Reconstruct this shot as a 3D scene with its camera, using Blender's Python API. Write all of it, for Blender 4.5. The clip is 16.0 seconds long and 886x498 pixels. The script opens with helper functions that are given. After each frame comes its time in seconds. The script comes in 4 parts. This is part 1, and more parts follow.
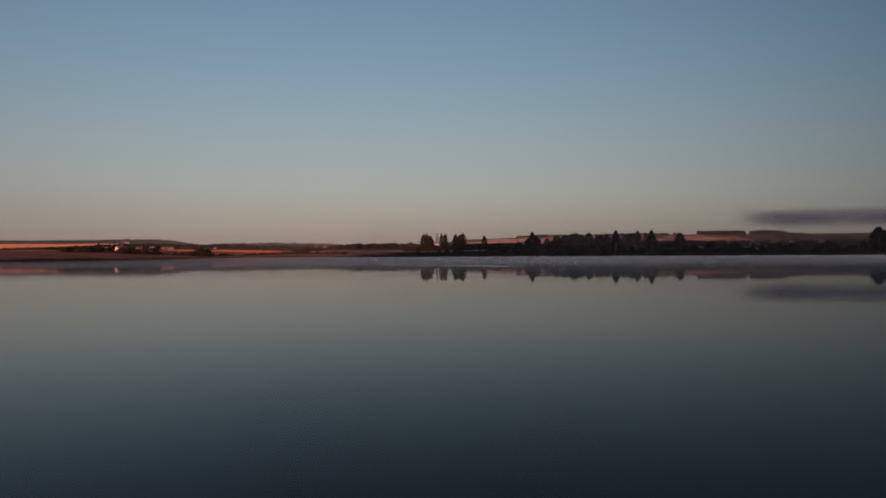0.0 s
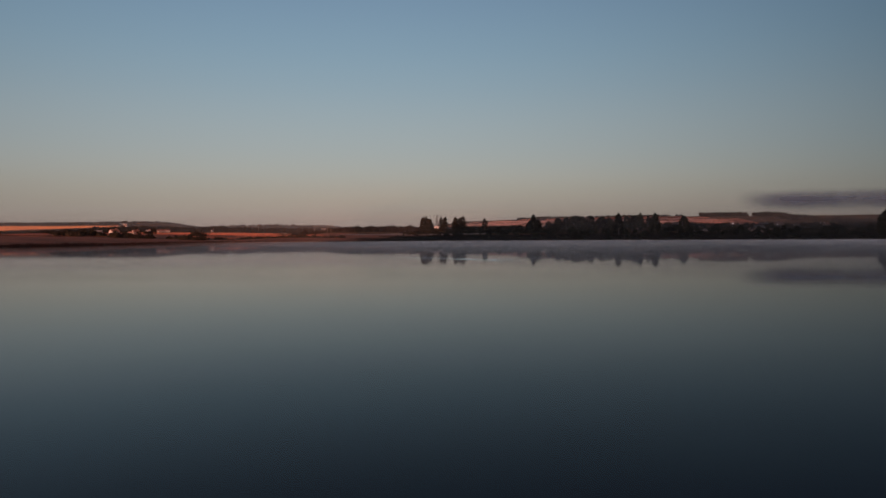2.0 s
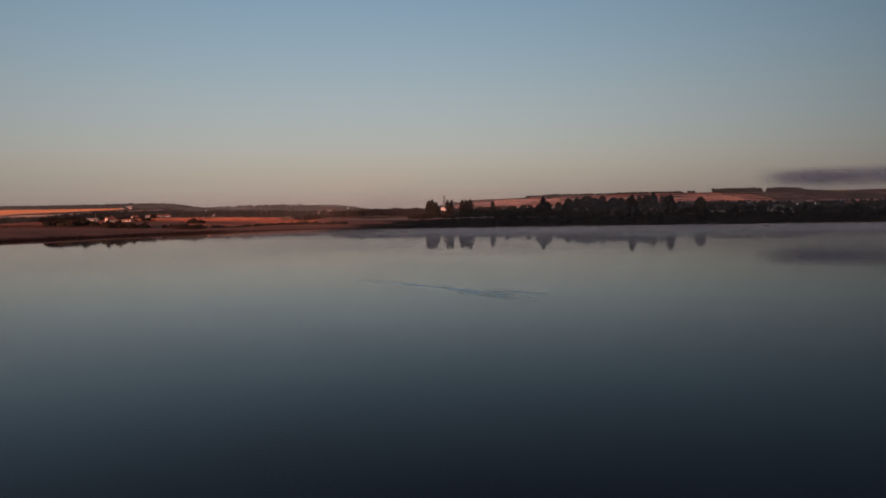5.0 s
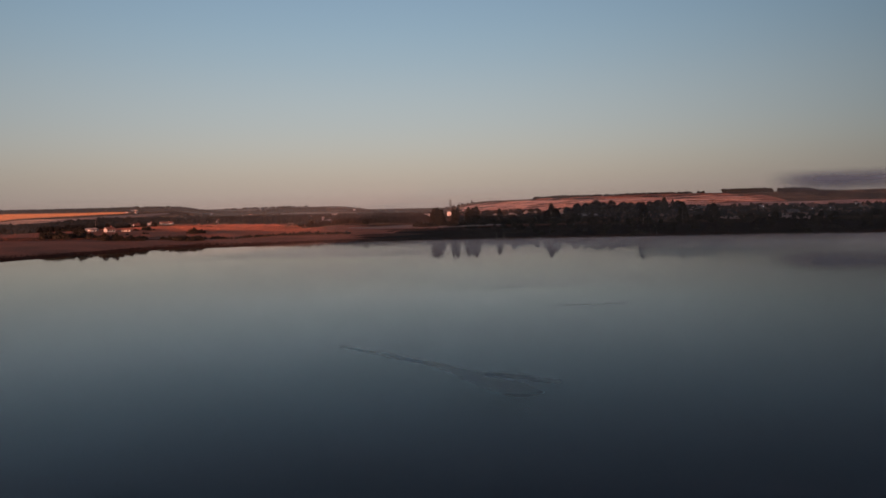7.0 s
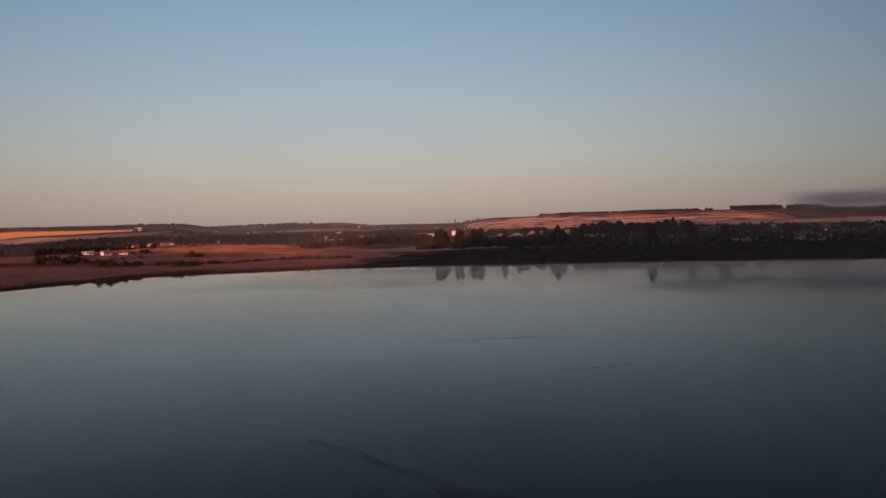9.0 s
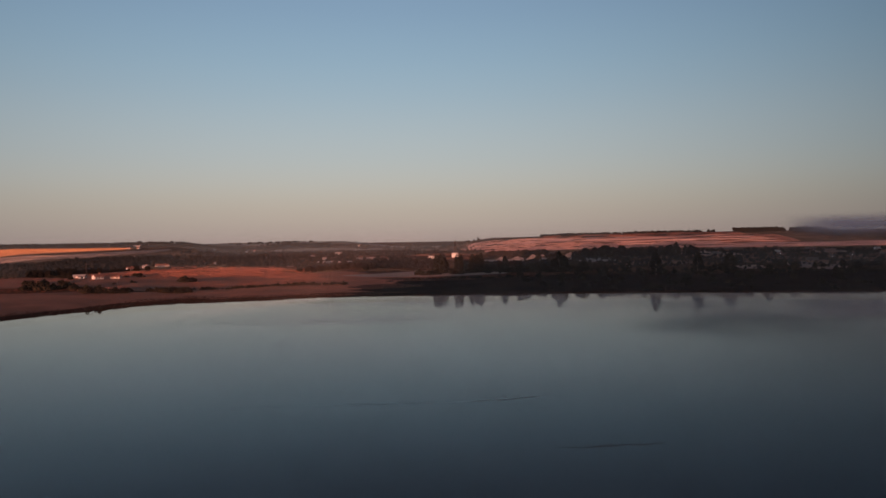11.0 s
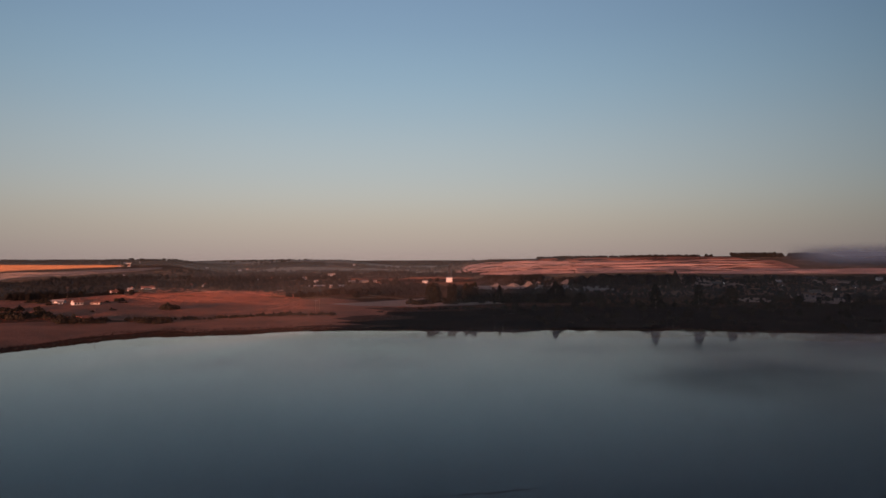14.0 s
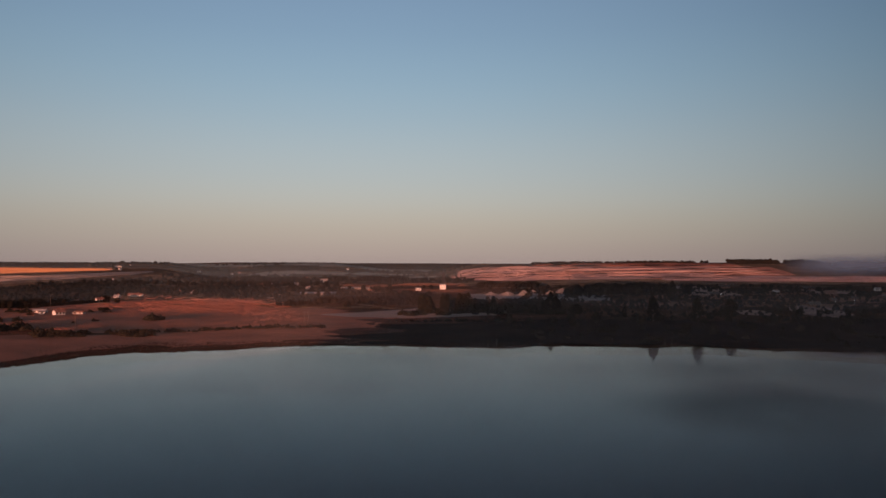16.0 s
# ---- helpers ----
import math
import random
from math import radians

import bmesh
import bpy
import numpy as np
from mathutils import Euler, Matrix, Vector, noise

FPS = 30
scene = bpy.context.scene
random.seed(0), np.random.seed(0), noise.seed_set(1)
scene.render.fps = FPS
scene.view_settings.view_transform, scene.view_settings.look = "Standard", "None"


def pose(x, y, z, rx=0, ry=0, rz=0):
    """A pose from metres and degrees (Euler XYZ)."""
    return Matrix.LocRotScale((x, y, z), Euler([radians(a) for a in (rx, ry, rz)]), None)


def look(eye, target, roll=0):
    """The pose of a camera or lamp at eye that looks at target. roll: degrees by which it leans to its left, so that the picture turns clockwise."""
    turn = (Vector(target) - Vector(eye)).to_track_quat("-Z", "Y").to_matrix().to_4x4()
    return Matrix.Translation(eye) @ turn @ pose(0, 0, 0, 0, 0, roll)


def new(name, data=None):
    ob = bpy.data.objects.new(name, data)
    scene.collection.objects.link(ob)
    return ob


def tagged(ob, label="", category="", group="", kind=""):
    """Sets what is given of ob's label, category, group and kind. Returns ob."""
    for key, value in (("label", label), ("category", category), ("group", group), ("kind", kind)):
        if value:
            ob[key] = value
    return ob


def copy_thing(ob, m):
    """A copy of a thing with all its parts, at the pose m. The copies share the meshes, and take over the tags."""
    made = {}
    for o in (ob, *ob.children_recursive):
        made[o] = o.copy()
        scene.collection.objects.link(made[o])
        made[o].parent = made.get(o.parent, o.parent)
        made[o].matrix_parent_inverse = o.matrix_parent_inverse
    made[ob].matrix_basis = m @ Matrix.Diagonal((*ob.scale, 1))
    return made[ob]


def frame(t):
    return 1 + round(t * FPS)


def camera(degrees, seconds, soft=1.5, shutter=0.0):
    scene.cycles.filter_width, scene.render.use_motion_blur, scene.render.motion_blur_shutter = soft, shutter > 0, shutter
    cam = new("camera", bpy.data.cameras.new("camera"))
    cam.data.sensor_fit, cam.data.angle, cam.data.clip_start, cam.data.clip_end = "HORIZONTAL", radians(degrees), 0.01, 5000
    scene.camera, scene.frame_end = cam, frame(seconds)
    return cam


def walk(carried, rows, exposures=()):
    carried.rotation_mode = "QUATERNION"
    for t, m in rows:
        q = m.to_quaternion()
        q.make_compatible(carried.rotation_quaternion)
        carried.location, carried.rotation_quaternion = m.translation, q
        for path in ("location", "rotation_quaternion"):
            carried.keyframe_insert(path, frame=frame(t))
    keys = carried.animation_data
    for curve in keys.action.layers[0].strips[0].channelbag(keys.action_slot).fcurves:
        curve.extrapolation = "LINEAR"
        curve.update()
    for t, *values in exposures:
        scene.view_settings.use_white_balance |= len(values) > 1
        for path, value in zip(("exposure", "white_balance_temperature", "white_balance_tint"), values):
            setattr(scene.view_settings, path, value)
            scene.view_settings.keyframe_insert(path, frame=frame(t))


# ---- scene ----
cam = camera(66.0, 16.0, soft=1.6)
PATH = [
    (0, (0.0, 0.0, 1.78), (-11.348, 99.35, 2.722), -0.26),
    (0.5, (-0.11, 2.21, 2.18), (-11.457, 101.563, 2.665), -0.27),
    (1, (-0.23, 4.52, 2.59), (-11.569, 103.875, 2.42), -0.27),
    (1.5, (-0.34, 7.07, 3.02), (-11.648, 106.423, 2.004), -0.28),
    (2, (-0.43, 9.91, 3.53), (-11.854, 109.239, 1.724), -0.28),
    (2.5, (-0.51, 13.07, 4.14), (-12.032, 112.372, 1.606), -0.32),
    (3, (-0.57, 16.44, 4.89), (-12.248, 115.703, 1.644), -0.39),
    (3.5, (-0.6, 19.92, 5.73), (-12.468, 119.136, 1.826), -0.49),
    (4, (-0.63, 23.38, 6.63), (-12.761, 122.541, 2.174), -0.66),
    (6.5, (-1.26, 40.18, 15.72), (-14.841, 139.095, 10.116), -1.07),
    (7, (-1.21, 43.71, 17.3), (-15.002, 142.607, 11.906), -1.17),
    (7.5, (-1.14, 47.22, 18.88), (-15.203, 146.103, 13.943), -1.18),
    (8, (-1.08, 50.66, 20.38), (-15.373, 149.532, 15.912), -1.20),
    (8.5, (-1.02, 54.06, 21.85), (-15.554, 152.921, 17.954), -1.27),
    (9, (-0.97, 57.42, 23.3), (-15.638, 156.285, 20.064), -1.25),
    (11.5, (-0.94, 71.59, 30.95), (-15.692, 170.496, 30.823), -0.73),
    (12, (-0.92, 74.37, 32.31), (-15.638, 173.28, 32.733), -0.59),
    (12.5, (-0.89, 77.13, 33.65), (-15.512, 176.051, 34.58), -0.44),
    (13, (-0.88, 79.93, 35.0), (-15.388, 178.863, 36.34), -0.34),
    (13.5, (-0.87, 82.74, 36.36), (-15.249, 181.687, 37.997), -0.22),
    (14, (-0.87, 85.59, 37.76), (-15.082, 184.557, 39.647), -0.12),
    (14.5, (-0.91, 88.5, 39.2), (-14.96, 187.487, 41.256), -0.01),
    (15, (-0.94, 91.47, 40.66), (-14.826, 190.478, 42.821), 0.05),
    (15.5, (-0.98, 94.46, 42.15), (-14.681, 193.492, 44.362), 0.12),
    (16, (-0.99, 97.44, 43.69), (-14.481, 196.501, 45.904), 0.20),
]
EXPOSURES = [(0, -0.32, 6500, 10), (2.5, -0.29, 6510, 10), (4, -0.23, 6600, 11), (6.5, -0.07, 6720, 13), (9, 0.0, 6720, 13), (11.5, 0.0, 6590, 12), (16, 0.0, 6590, 12)]
walk(cam, [(t, look(eye, target, roll)) for t, eye, target, roll in PATH], EXPOSURES)

# ---- light: a low dawn sun behind the camera, a clear twilight sky ----
SUN_ELEVATION, SUN_HEADING = 3.0, 14.0  # degrees; heading of the light, to the right of +y


def make_world():
    world = bpy.data.worlds.new("dawn_sky")
    world.use_nodes = True
    scene.world = world
    nodes, links = world.node_tree.nodes, world.node_tree.links
    nodes.clear()
    out = nodes.new("ShaderNodeOutputWorld")
    back = nodes.new("ShaderNodeBackground")
    sky = nodes.new("ShaderNodeTexSky")
    sky.sky_type = "NISHITA"
    sky.sun_disc = False
    sky.sun_elevation = radians(SUN_ELEVATION)
    sky.sun_rotation = radians(180 + SUN_HEADING)
    sky.altitude, sky.air_density, sky.dust_density, sky.ozone_density = 100, 1.0, 1.0, 1.5
    # the twilight arch: mauve at the horizon, then beige, pale grey and blue
    place, split = nodes.new("ShaderNodeTexCoord"), nodes.new("ShaderNodeSeparateXYZ")
    links.new(place.outputs["Generated"], split.inputs[0])
    arch = nodes.new("ShaderNodeValToRGB")
    arch.color_ramp.interpolation = "B_SPLINE"
    stops = ((0, (0.395, 0.317, 0.298)), (0.015, (0.418, 0.341, 0.310)), (0.035, (0.451, 0.386, 0.340)), (0.06, (0.483, 0.434, 0.374)), (0.09, (0.488, 0.488, 0.450)), (0.125, (0.447, 0.498, 0.505)), (0.165, (0.408, 0.491, 0.530)), 
             (0.21, (0.341, 0.460, 0.542)), (0.26, (0.286, 0.426, 0.540)), (0.32, (0.233, 0.363, 0.503)), (0.4, (0.191, 0.300, 0.450)), (0.52, (0.124, 0.204, 0.331)), (0.7, (0.082, 0.141, 0.248)), (1, (0.050, 0.085, 0.160)))
    while len(arch.color_ramp.elements) < len(stops):
        arch.color_ramp.elements.new(0.5)
    for n, (at, colour) in enumerate(stops):
        arch.color_ramp.elements[n].position, arch.color_ramp.elements[n].color = at, (*colour, 1)
    links.new(split.outputs["Z"], arch.inputs[0])
    # it is brightest a little aside of the point opposite the sun, and dims all round
    level, flat = nodes.new("ShaderNodeVectorMath"), nodes.new("ShaderNodeVectorMath")
    level.operation = "MULTIPLY"
    level.inputs[1].default_value = (1, 1, 0)
    links.new(place.outputs["Generated"], level.inputs[0])
    flat.operation = "NORMALIZE"
    links.new(level.outputs[0], flat.inputs[0])
    toward = nodes.new("ShaderNodeVectorMath")
    toward.operation = "DOT_PRODUCT"
    toward.inputs[1].default_value = (math.sin(radians(-16)), math.cos(radians(-16)), 0)
    links.new(flat.outputs[0], toward.inputs[0])
    dim = nodes.new("ShaderNodeCombineXYZ")  # the dimmer, the bluer
    for k, least in enumerate((0.25, 0.31, 0.37)):
        fall = nodes.new("ShaderNodeMapRange")
        fall.inputs[1].default_value, fall.inputs[2].default_value = 0.62, 1.0
        fall.inputs[3].default_value, fall.inputs[4].default_value = least, 1.03
        links.new(toward.outputs["Value"], fall.inputs[0])
        links.new(fall.outputs[0], dim.inputs[k])
    # and brightest of all on the side where the sun stands
    dawn, rise, total = nodes.new("ShaderNodeVectorMath"), nodes.new("ShaderNodeMapRange"), nodes.new("ShaderNodeMath")
    dawn.operation = "DOT_PRODUCT"
    dawn.inputs[1].default_value = (-math.sin(radians(SUN_HEADING)), -math.cos(radians(SUN_HEADING)), 0)
    links.new(flat.outputs[0], dawn.inputs[0])
    rise.inputs[1].default_value, rise.inputs[2].default_value = -0.2, 1.0
    rise.inputs[3].default_value, rise.inputs[4].default_value = 0.0, 1.3
    rise.interpolation_type = "SMOOTHSTEP"
    links.new(dawn.outputs["Value"], rise.inputs[0])
    warm, sunward = nodes.new("ShaderNodeVectorMath"), nodes.new("ShaderNodeVectorMath")
    warm.operation, sunward.operation, total.operation = "SCALE", "ADD", "MULTIPLY"
    low = nodes.new("ShaderNodeMapRange")
    low.inputs[1].default_value, low.inputs[2].default_value, low.inputs[3].default_value, low.inputs[4].default_value = 0.0, 0.6, 1.0, 0.0
    links.new(split.outputs["Z"], low.inputs[0])
    links.new(low.outputs[0], total.inputs[0])
    links.new(rise.outputs[0], total.inputs[1])
    warm.inputs[0].default_value = (0.80, 0.55, 0.43)
    links.new(total.outputs[0], warm.inputs["Scale"])
    shade = nodes.new("ShaderNodeVectorMath")
    shade.operation = "MULTIPLY"
    links.new(arch.outputs[0], shade.inputs[0])
    links.new(dim.outputs[0], shade.inputs[1])
    links.new(shade.outputs[0], sunward.inputs[0])
    links.new(warm.outputs[0], sunward.inputs[1])
    thin = nodes.new("ShaderNodeVectorMath")
    thin.operation = "SCALE"
    thin.inputs["Scale"].default_value = 0.1
    links.new(sky.outputs[0], thin.inputs[0])
    mix = nodes.new("ShaderNodeMix")
    mix.data_type = "RGBA"
    mix.inputs["Factor"].default_value = 0.9
    links.new(thin.outputs[0], mix.inputs["A"])
    links.new(sunward.outputs[0], mix.inputs["B"])
    back.inputs["Strength"].default_value = 1.0
    links.new(mix.outputs["Result"], back.inputs["Color"])
    links.new(back.outputs[0], out.inputs["Surface"])


make_world()

sun = new("sun", bpy.data.lights.new("sun", "SUN"))
sun.data.energy, sun.data.angle, sun.data.color = 5.0, radians(0.6), (1.0, 0.39, 0.26)
e, a = radians(SUN_ELEVATION), radians(SUN_HEADING)
sun.matrix_world = look((0, 0, 0), (math.sin(a) * math.cos(e), math.cos(a) * math.cos(e), -math.sin(e)))
scene.view_settings.exposure = 0.0


# ---- materials ----
def material(name, colours, scale=0.2, fine=3.0, rough=0.9, bump=0.4, metal=0.0, ior=1.45, spread=0.0, up=0.0):
    """Two scales of noise between the colours, with a fine relief; spread varies one object from the next."""
    m = bpy.data.materials.new(name)
    m.use_nodes = True
    nodes, links = m.node_tree.nodes, m.node_tree.links
    shader = nodes["Principled BSDF"]
    place = nodes.new("ShaderNodeTexCoord")
    broad, grain = nodes.new("ShaderNodeTexNoise"), nodes.new("ShaderNodeTexNoise")
    broad.inputs["Scale"].default_value, broad.inputs["Detail"].default_value = scale, 5
    grain.inputs["Scale"].default_value, grain.inputs["Detail"].default_value = fine, 4
    for n in (broad, grain):
        links.new(place.outputs["Object"], n.inputs["Vector"])
    mix = nodes.new("ShaderNodeMath")
    mix.operation = "MULTIPLY_ADD"
    mix.inputs[1].default_value, mix.inputs[2].default_value = 0.45, -0.22
    links.new(grain.outputs[0], mix.inputs[0])
    total = nodes.new("ShaderNodeMath")
    total.operation = "ADD"
    links.new(broad.outputs[0], total.inputs[0])
    links.new(mix.outputs[0], total.inputs[1])
    ramp = nodes.new("ShaderNodeValToRGB")
    while len(ramp.color_ramp.elements) < len(colours):
        ramp.color_ramp.elements.new(0.5)
    for n, c in enumerate(colours):
        ramp.color_ramp.elements[n].position = 0.3 + 0.4 * n / max(1, len(colours) - 1)
        ramp.color_ramp.elements[n].color = (*c, 1)
    links.new(total.outputs[0], ramp.inputs[0])
    colour = ramp.outputs[0]
    if spread:
        info, hsv = nodes.new("ShaderNodeObjectInfo"), nodes.new("ShaderNodeHueSaturation")
        ran = nodes.new("ShaderNodeMapRange")
        ran.inputs[3].default_value, ran.inputs[4].default_value = 1 - spread, 1 + spread
        links.new(info.outputs["Random"], ran.inputs[0])
        links.new(ran.outputs[0], hsv.inputs["Value"])
        links.new(colour, hsv.inputs["Color"])
        colour = hsv.outputs[0]
    links.new(colour, shader.inputs["Base Color"])
    shader.inputs["Roughness"].default_value, shader.inputs["Metallic"].default_value = rough, metal
    shader.inputs["IOR"].default_value = ior
    shader.inputs["Specular IOR Level"].default_value = 0.2
    if bump:
        b = nodes.new("ShaderNodeBump")
        b.inputs["Strength"].default_value, b.inputs["Distance"].default_value = bump, 0.6 / fine
        links.new(grain.outputs[0], b.inputs["Height"])
        links.new(b.outputs[0], shader.inputs["Normal"])
    if up:  # thin blades pass the light on, so they are shaded more like the ground they cover
        face, lean, sky_side, level = nodes.new("ShaderNodeNewGeometry"), nodes.new("ShaderNodeVectorMath"), nodes.new("ShaderNodeVectorMath"), nodes.new("ShaderNodeVectorMath")
        lean.operation, sky_side.operation, level.operation = "SCALE", "ADD", "NORMALIZE"
        lean.inputs["Scale"].default_value = 1 - up
        sky_side.inputs[1].default_value = (0, 0, up)
        links.new(face.outputs["Normal"], lean.inputs[0])
        links.new(lean.outputs[0], sky_side.inputs[0])
        links.new(sky_side.outputs[0], level.inputs[0])
        links.new(level.outputs[0], shader.inputs["Normal"])
    return m


def water_material(name, rippled=False):
    """Clear still water over the dark bed, or the same water broken by wavelets that hide the bed."""
    m = bpy.data.materials.new(name)
    m.use_nodes = True
    nodes, links = m.node_tree.nodes, m.node_tree.links
    nodes.clear()
    out, both = nodes.new("ShaderNodeOutputMaterial"), nodes.new("ShaderNodeMixShader")
    depth, mirror = nodes.new("ShaderNodeBsdfDiffuse" if rippled else "ShaderNodeBsdfTransparent"), nodes.new("ShaderNodeBsdfAnisotropic")
    depth.inputs["Color"].default_value, mirror.inputs["Color"].default_value = (0.042, 0.036, 0.042, 1) if rippled else (0.93, 0.97, 1.0, 1), (0.97, 1.0, 1.0, 1)
    links.new(depth.outputs[0], both.inputs[1])
    links.new(mirror.outputs[0], both.inputs[2])
    links.new(both.outputs[0], out.inputs["Surface"])
    # gloss grows the flatter one looks; near water and sides are dimmed by position
    facing, gloss = nodes.new("ShaderNodeLayerWeight"), nodes.new("ShaderNodeMath")
    facing.inputs["Blend"].default_value = 0.5
    lean = nodes.new("ShaderNodeCombineXYZ")  # a tilt put in so that the right side mirrors less
    lean.inputs[0].default_value, lean.inputs[2].default_value = -0.05, 0.999
    links.new(lean.outputs[0], facing.inputs["Normal"])
    place, calm, drift = nodes.new("ShaderNodeTexCoord"), nodes.new("ShaderNodeTexNoise"), nodes.new("ShaderNodeMath")
    calm.inputs["Scale"].default_value, calm.inputs["Detail"].default_value, calm.inputs["Roughness"].default_value = 0.02, 8, 0.7
    links.new(place.outputs["Object"], calm.inputs["Vector"])
    drift.operation, drift.inputs[1].default_value = "MULTIPLY_ADD", 0.04
    links.new(calm.outputs[0], drift.inputs[0])
    level = nodes.new("ShaderNodeMath")
    level.operation, level.inputs[1].default_value = "SUBTRACT", 0.02
    links.new(facing.outputs["Facing"], level.inputs[0])
    links.new(level.outputs[0], drift.inputs[2])
    gloss.operation, gloss.inputs[1].default_value, gloss.use_clamp = "POWER", 7.1, True
    links.new(drift.outputs[0], gloss.inputs[0])
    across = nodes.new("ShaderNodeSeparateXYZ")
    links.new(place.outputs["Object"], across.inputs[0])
    gloss_by_place = gloss
    # darkening towards the near water and both sides, put into the reflectivity
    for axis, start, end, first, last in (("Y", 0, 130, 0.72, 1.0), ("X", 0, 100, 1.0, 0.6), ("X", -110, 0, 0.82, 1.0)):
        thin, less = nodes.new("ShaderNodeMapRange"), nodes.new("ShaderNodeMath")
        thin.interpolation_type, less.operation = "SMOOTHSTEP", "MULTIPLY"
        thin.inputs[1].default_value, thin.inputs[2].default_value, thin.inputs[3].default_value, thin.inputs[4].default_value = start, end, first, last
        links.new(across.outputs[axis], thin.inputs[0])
        links.new(gloss_by_place.outputs[0], less.inputs[0])
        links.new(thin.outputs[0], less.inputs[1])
        gloss_by_place = less
    # gusts ruffle it in cloudy patches
    patch = nodes.new("ShaderNodeTexNoise")
    patch.inputs["Scale"].default_value, patch.inputs["Detail"].default_value = 0.045, 4
    blown = nodes.new("ShaderNodeMapping")  # drawn out along the wind
    blown.inputs["Scale"].default_value = (1.0, 0.4, 1.0)
    links.new(place.outputs["Object"], blown.inputs[0])
    links.new(blown.outputs[0], patch.inputs["Vector"])
    ruffled = None
    for x, y, core, rim, force in ((60, 318, 8, 44, 1.0), (80, 346, 8, 44, 1.0), (68, 395, 4, 40, 0.7), (20, 388, 4, 30, 0.5), (118, 392, 8, 50, 0.6), (-70, 400, 6, 60, 0.3)):
        gust, reach = nodes.new("ShaderNodeVectorMath"), nodes.new("ShaderNodeMapRange")
        gust.operation, gust.inputs[1].default_value = "DISTANCE", (x, y, 0)
        links.new(place.outputs["Object"], gust.inputs[0])
        reach.inputs[1].default_value, reach.inputs[2].default_value, reach.inputs[3].default_value, reach.inputs[4].default_value = core, rim, force, 0.0
        reach.interpolation_type = "SMOOTHSTEP"
        links.new(gust.outputs["Value"], reach.inputs[0])
        if ruffled:
            most = nodes.new("ShaderNodeMath")
            most.operation = "MAXIMUM"
            links.new(ruffled, most.inputs[0])
            links.new(reach.outputs[0], most.inputs[1])
            ruffled = most.outputs[0]
        else:
            ruffled = reach.outputs[0]
    cloud, gate, force = nodes.new("ShaderNodeMapRange"), nodes.new("ShaderNodeMath"), nodes.new("ShaderNodeMath")
    cloud.interpolation_type = "SMOOTHSTEP"
    cloud.inputs[1].default_value, cloud.inputs[2].default_value = 0.28, 0.5
    links.new(patch.outputs[0], cloud.inputs[0])
    gate.operation, force.operation = "MULTIPLY", "MULTIPLY_ADD"
    links.new(cloud.outputs[0], gate.inputs[0])
    links.new(ruffled, gate.inputs[1])
    links.new(gate.outputs[0], force.inputs[0])
    force.inputs[1].default_value, force.inputs[2].default_value = 0.13, 0.025
    links.new(force.outputs[0], mirror.inputs["Roughness"])
    break_up, matt = nodes.new("ShaderNodeMath"), nodes.new("ShaderNodeMath")
    break_up.operation, matt.operation = "MULTIPLY_ADD", "MULTIPLY"
    break_up.inputs[1].default_value, break_up.inputs[2].default_value = -0.48, 0.96 if rippled else 1.0
    links.new(gate.outputs[0], break_up.inputs[0])
    links.new(gloss_by_place.outputs[0], matt.inputs[0])
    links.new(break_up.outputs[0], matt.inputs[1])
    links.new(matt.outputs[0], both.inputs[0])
    wave = nodes.new("ShaderNodeTexNoise")
    wave.inputs["Scale"].default_value, wave.inputs["Detail"].default_value = 0.35, 3
    links.new(place.outputs["Object"], wave.inputs["Vector"])
    b = nodes.new("ShaderNodeBump")
    b.inputs["Strength"].default_value, b.inputs["Distance"].default_value = 0.3, 0.012
    links.new(wave.outputs[0], b.inputs["Height"])
    links.new(b.outputs[0], mirror.inputs["Normal"])
    return m


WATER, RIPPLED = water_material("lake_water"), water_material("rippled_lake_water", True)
SILT = material("dark_lake_silt", [(0.03784, 0.02904, 0.03344), (0.04664, 0.03608, 0.04048), (0.05368, 0.04136, 0.04576)], 0.01, 0.1, bump=0)
SCRUB = material("dry_scrub_ground", [(0.0368, 0.023, 0.01437), (0.0713, 0.0437, 0.0276), (0.115, 0.069, 0.0437)], 0.018, 0.5)
MEADOW = material("dry_red_meadow", [(0.19, 0.08, 0.043), (0.29, 0.112, 0.06), (0.38, 0.143, 0.075)], 0.035, 0.9, bump=1.0)
FALLOW = material("brown_fallow_grass", [(0.085, 0.05, 0.03), (0.15, 0.08, 0.048), (0.21, 0.105, 0.064)], 0.03, 0.5, bump=0, up=0.5)
BANK_SOIL = material("dull_brown_bank_soil", [(0.062, 0.035, 0.026), (0.098, 0.054, 0.038), (0.13, 0.07, 0.05)], 0.04, 0.4, bump=0.4)
# near-black: the bank's shade is put into this soil colour
SHADE_SOIL = material("bank_soil_dark_for_shade", [(0.0198, 0.0152, 0.0124), (0.027, 0.0198, 0.0155), (0.0365, 0.0257, 0.0198)], 0.04, 0.4, bump=0.3)
RED_SOIL = material("red_brown_hill_soil", [(0.25, 0.076, 0.04), (0.33, 0.108, 0.058), (0.38, 0.14, 0.08)], 0.03, 0.9, bump=1.0)
OLIVE = material("pale_olive_pasture", [(0.11, 0.10, 0.07), (0.18, 0.16, 0.115), (0.25, 0.22, 0.16)], 0.012, 0.3, bump=0.8)
STUBBLE = material("stubble_field", [(0.34, 0.168, 0.08), (0.43, 0.225, 0.105)], 0.01, 0.5, bump=1.0)
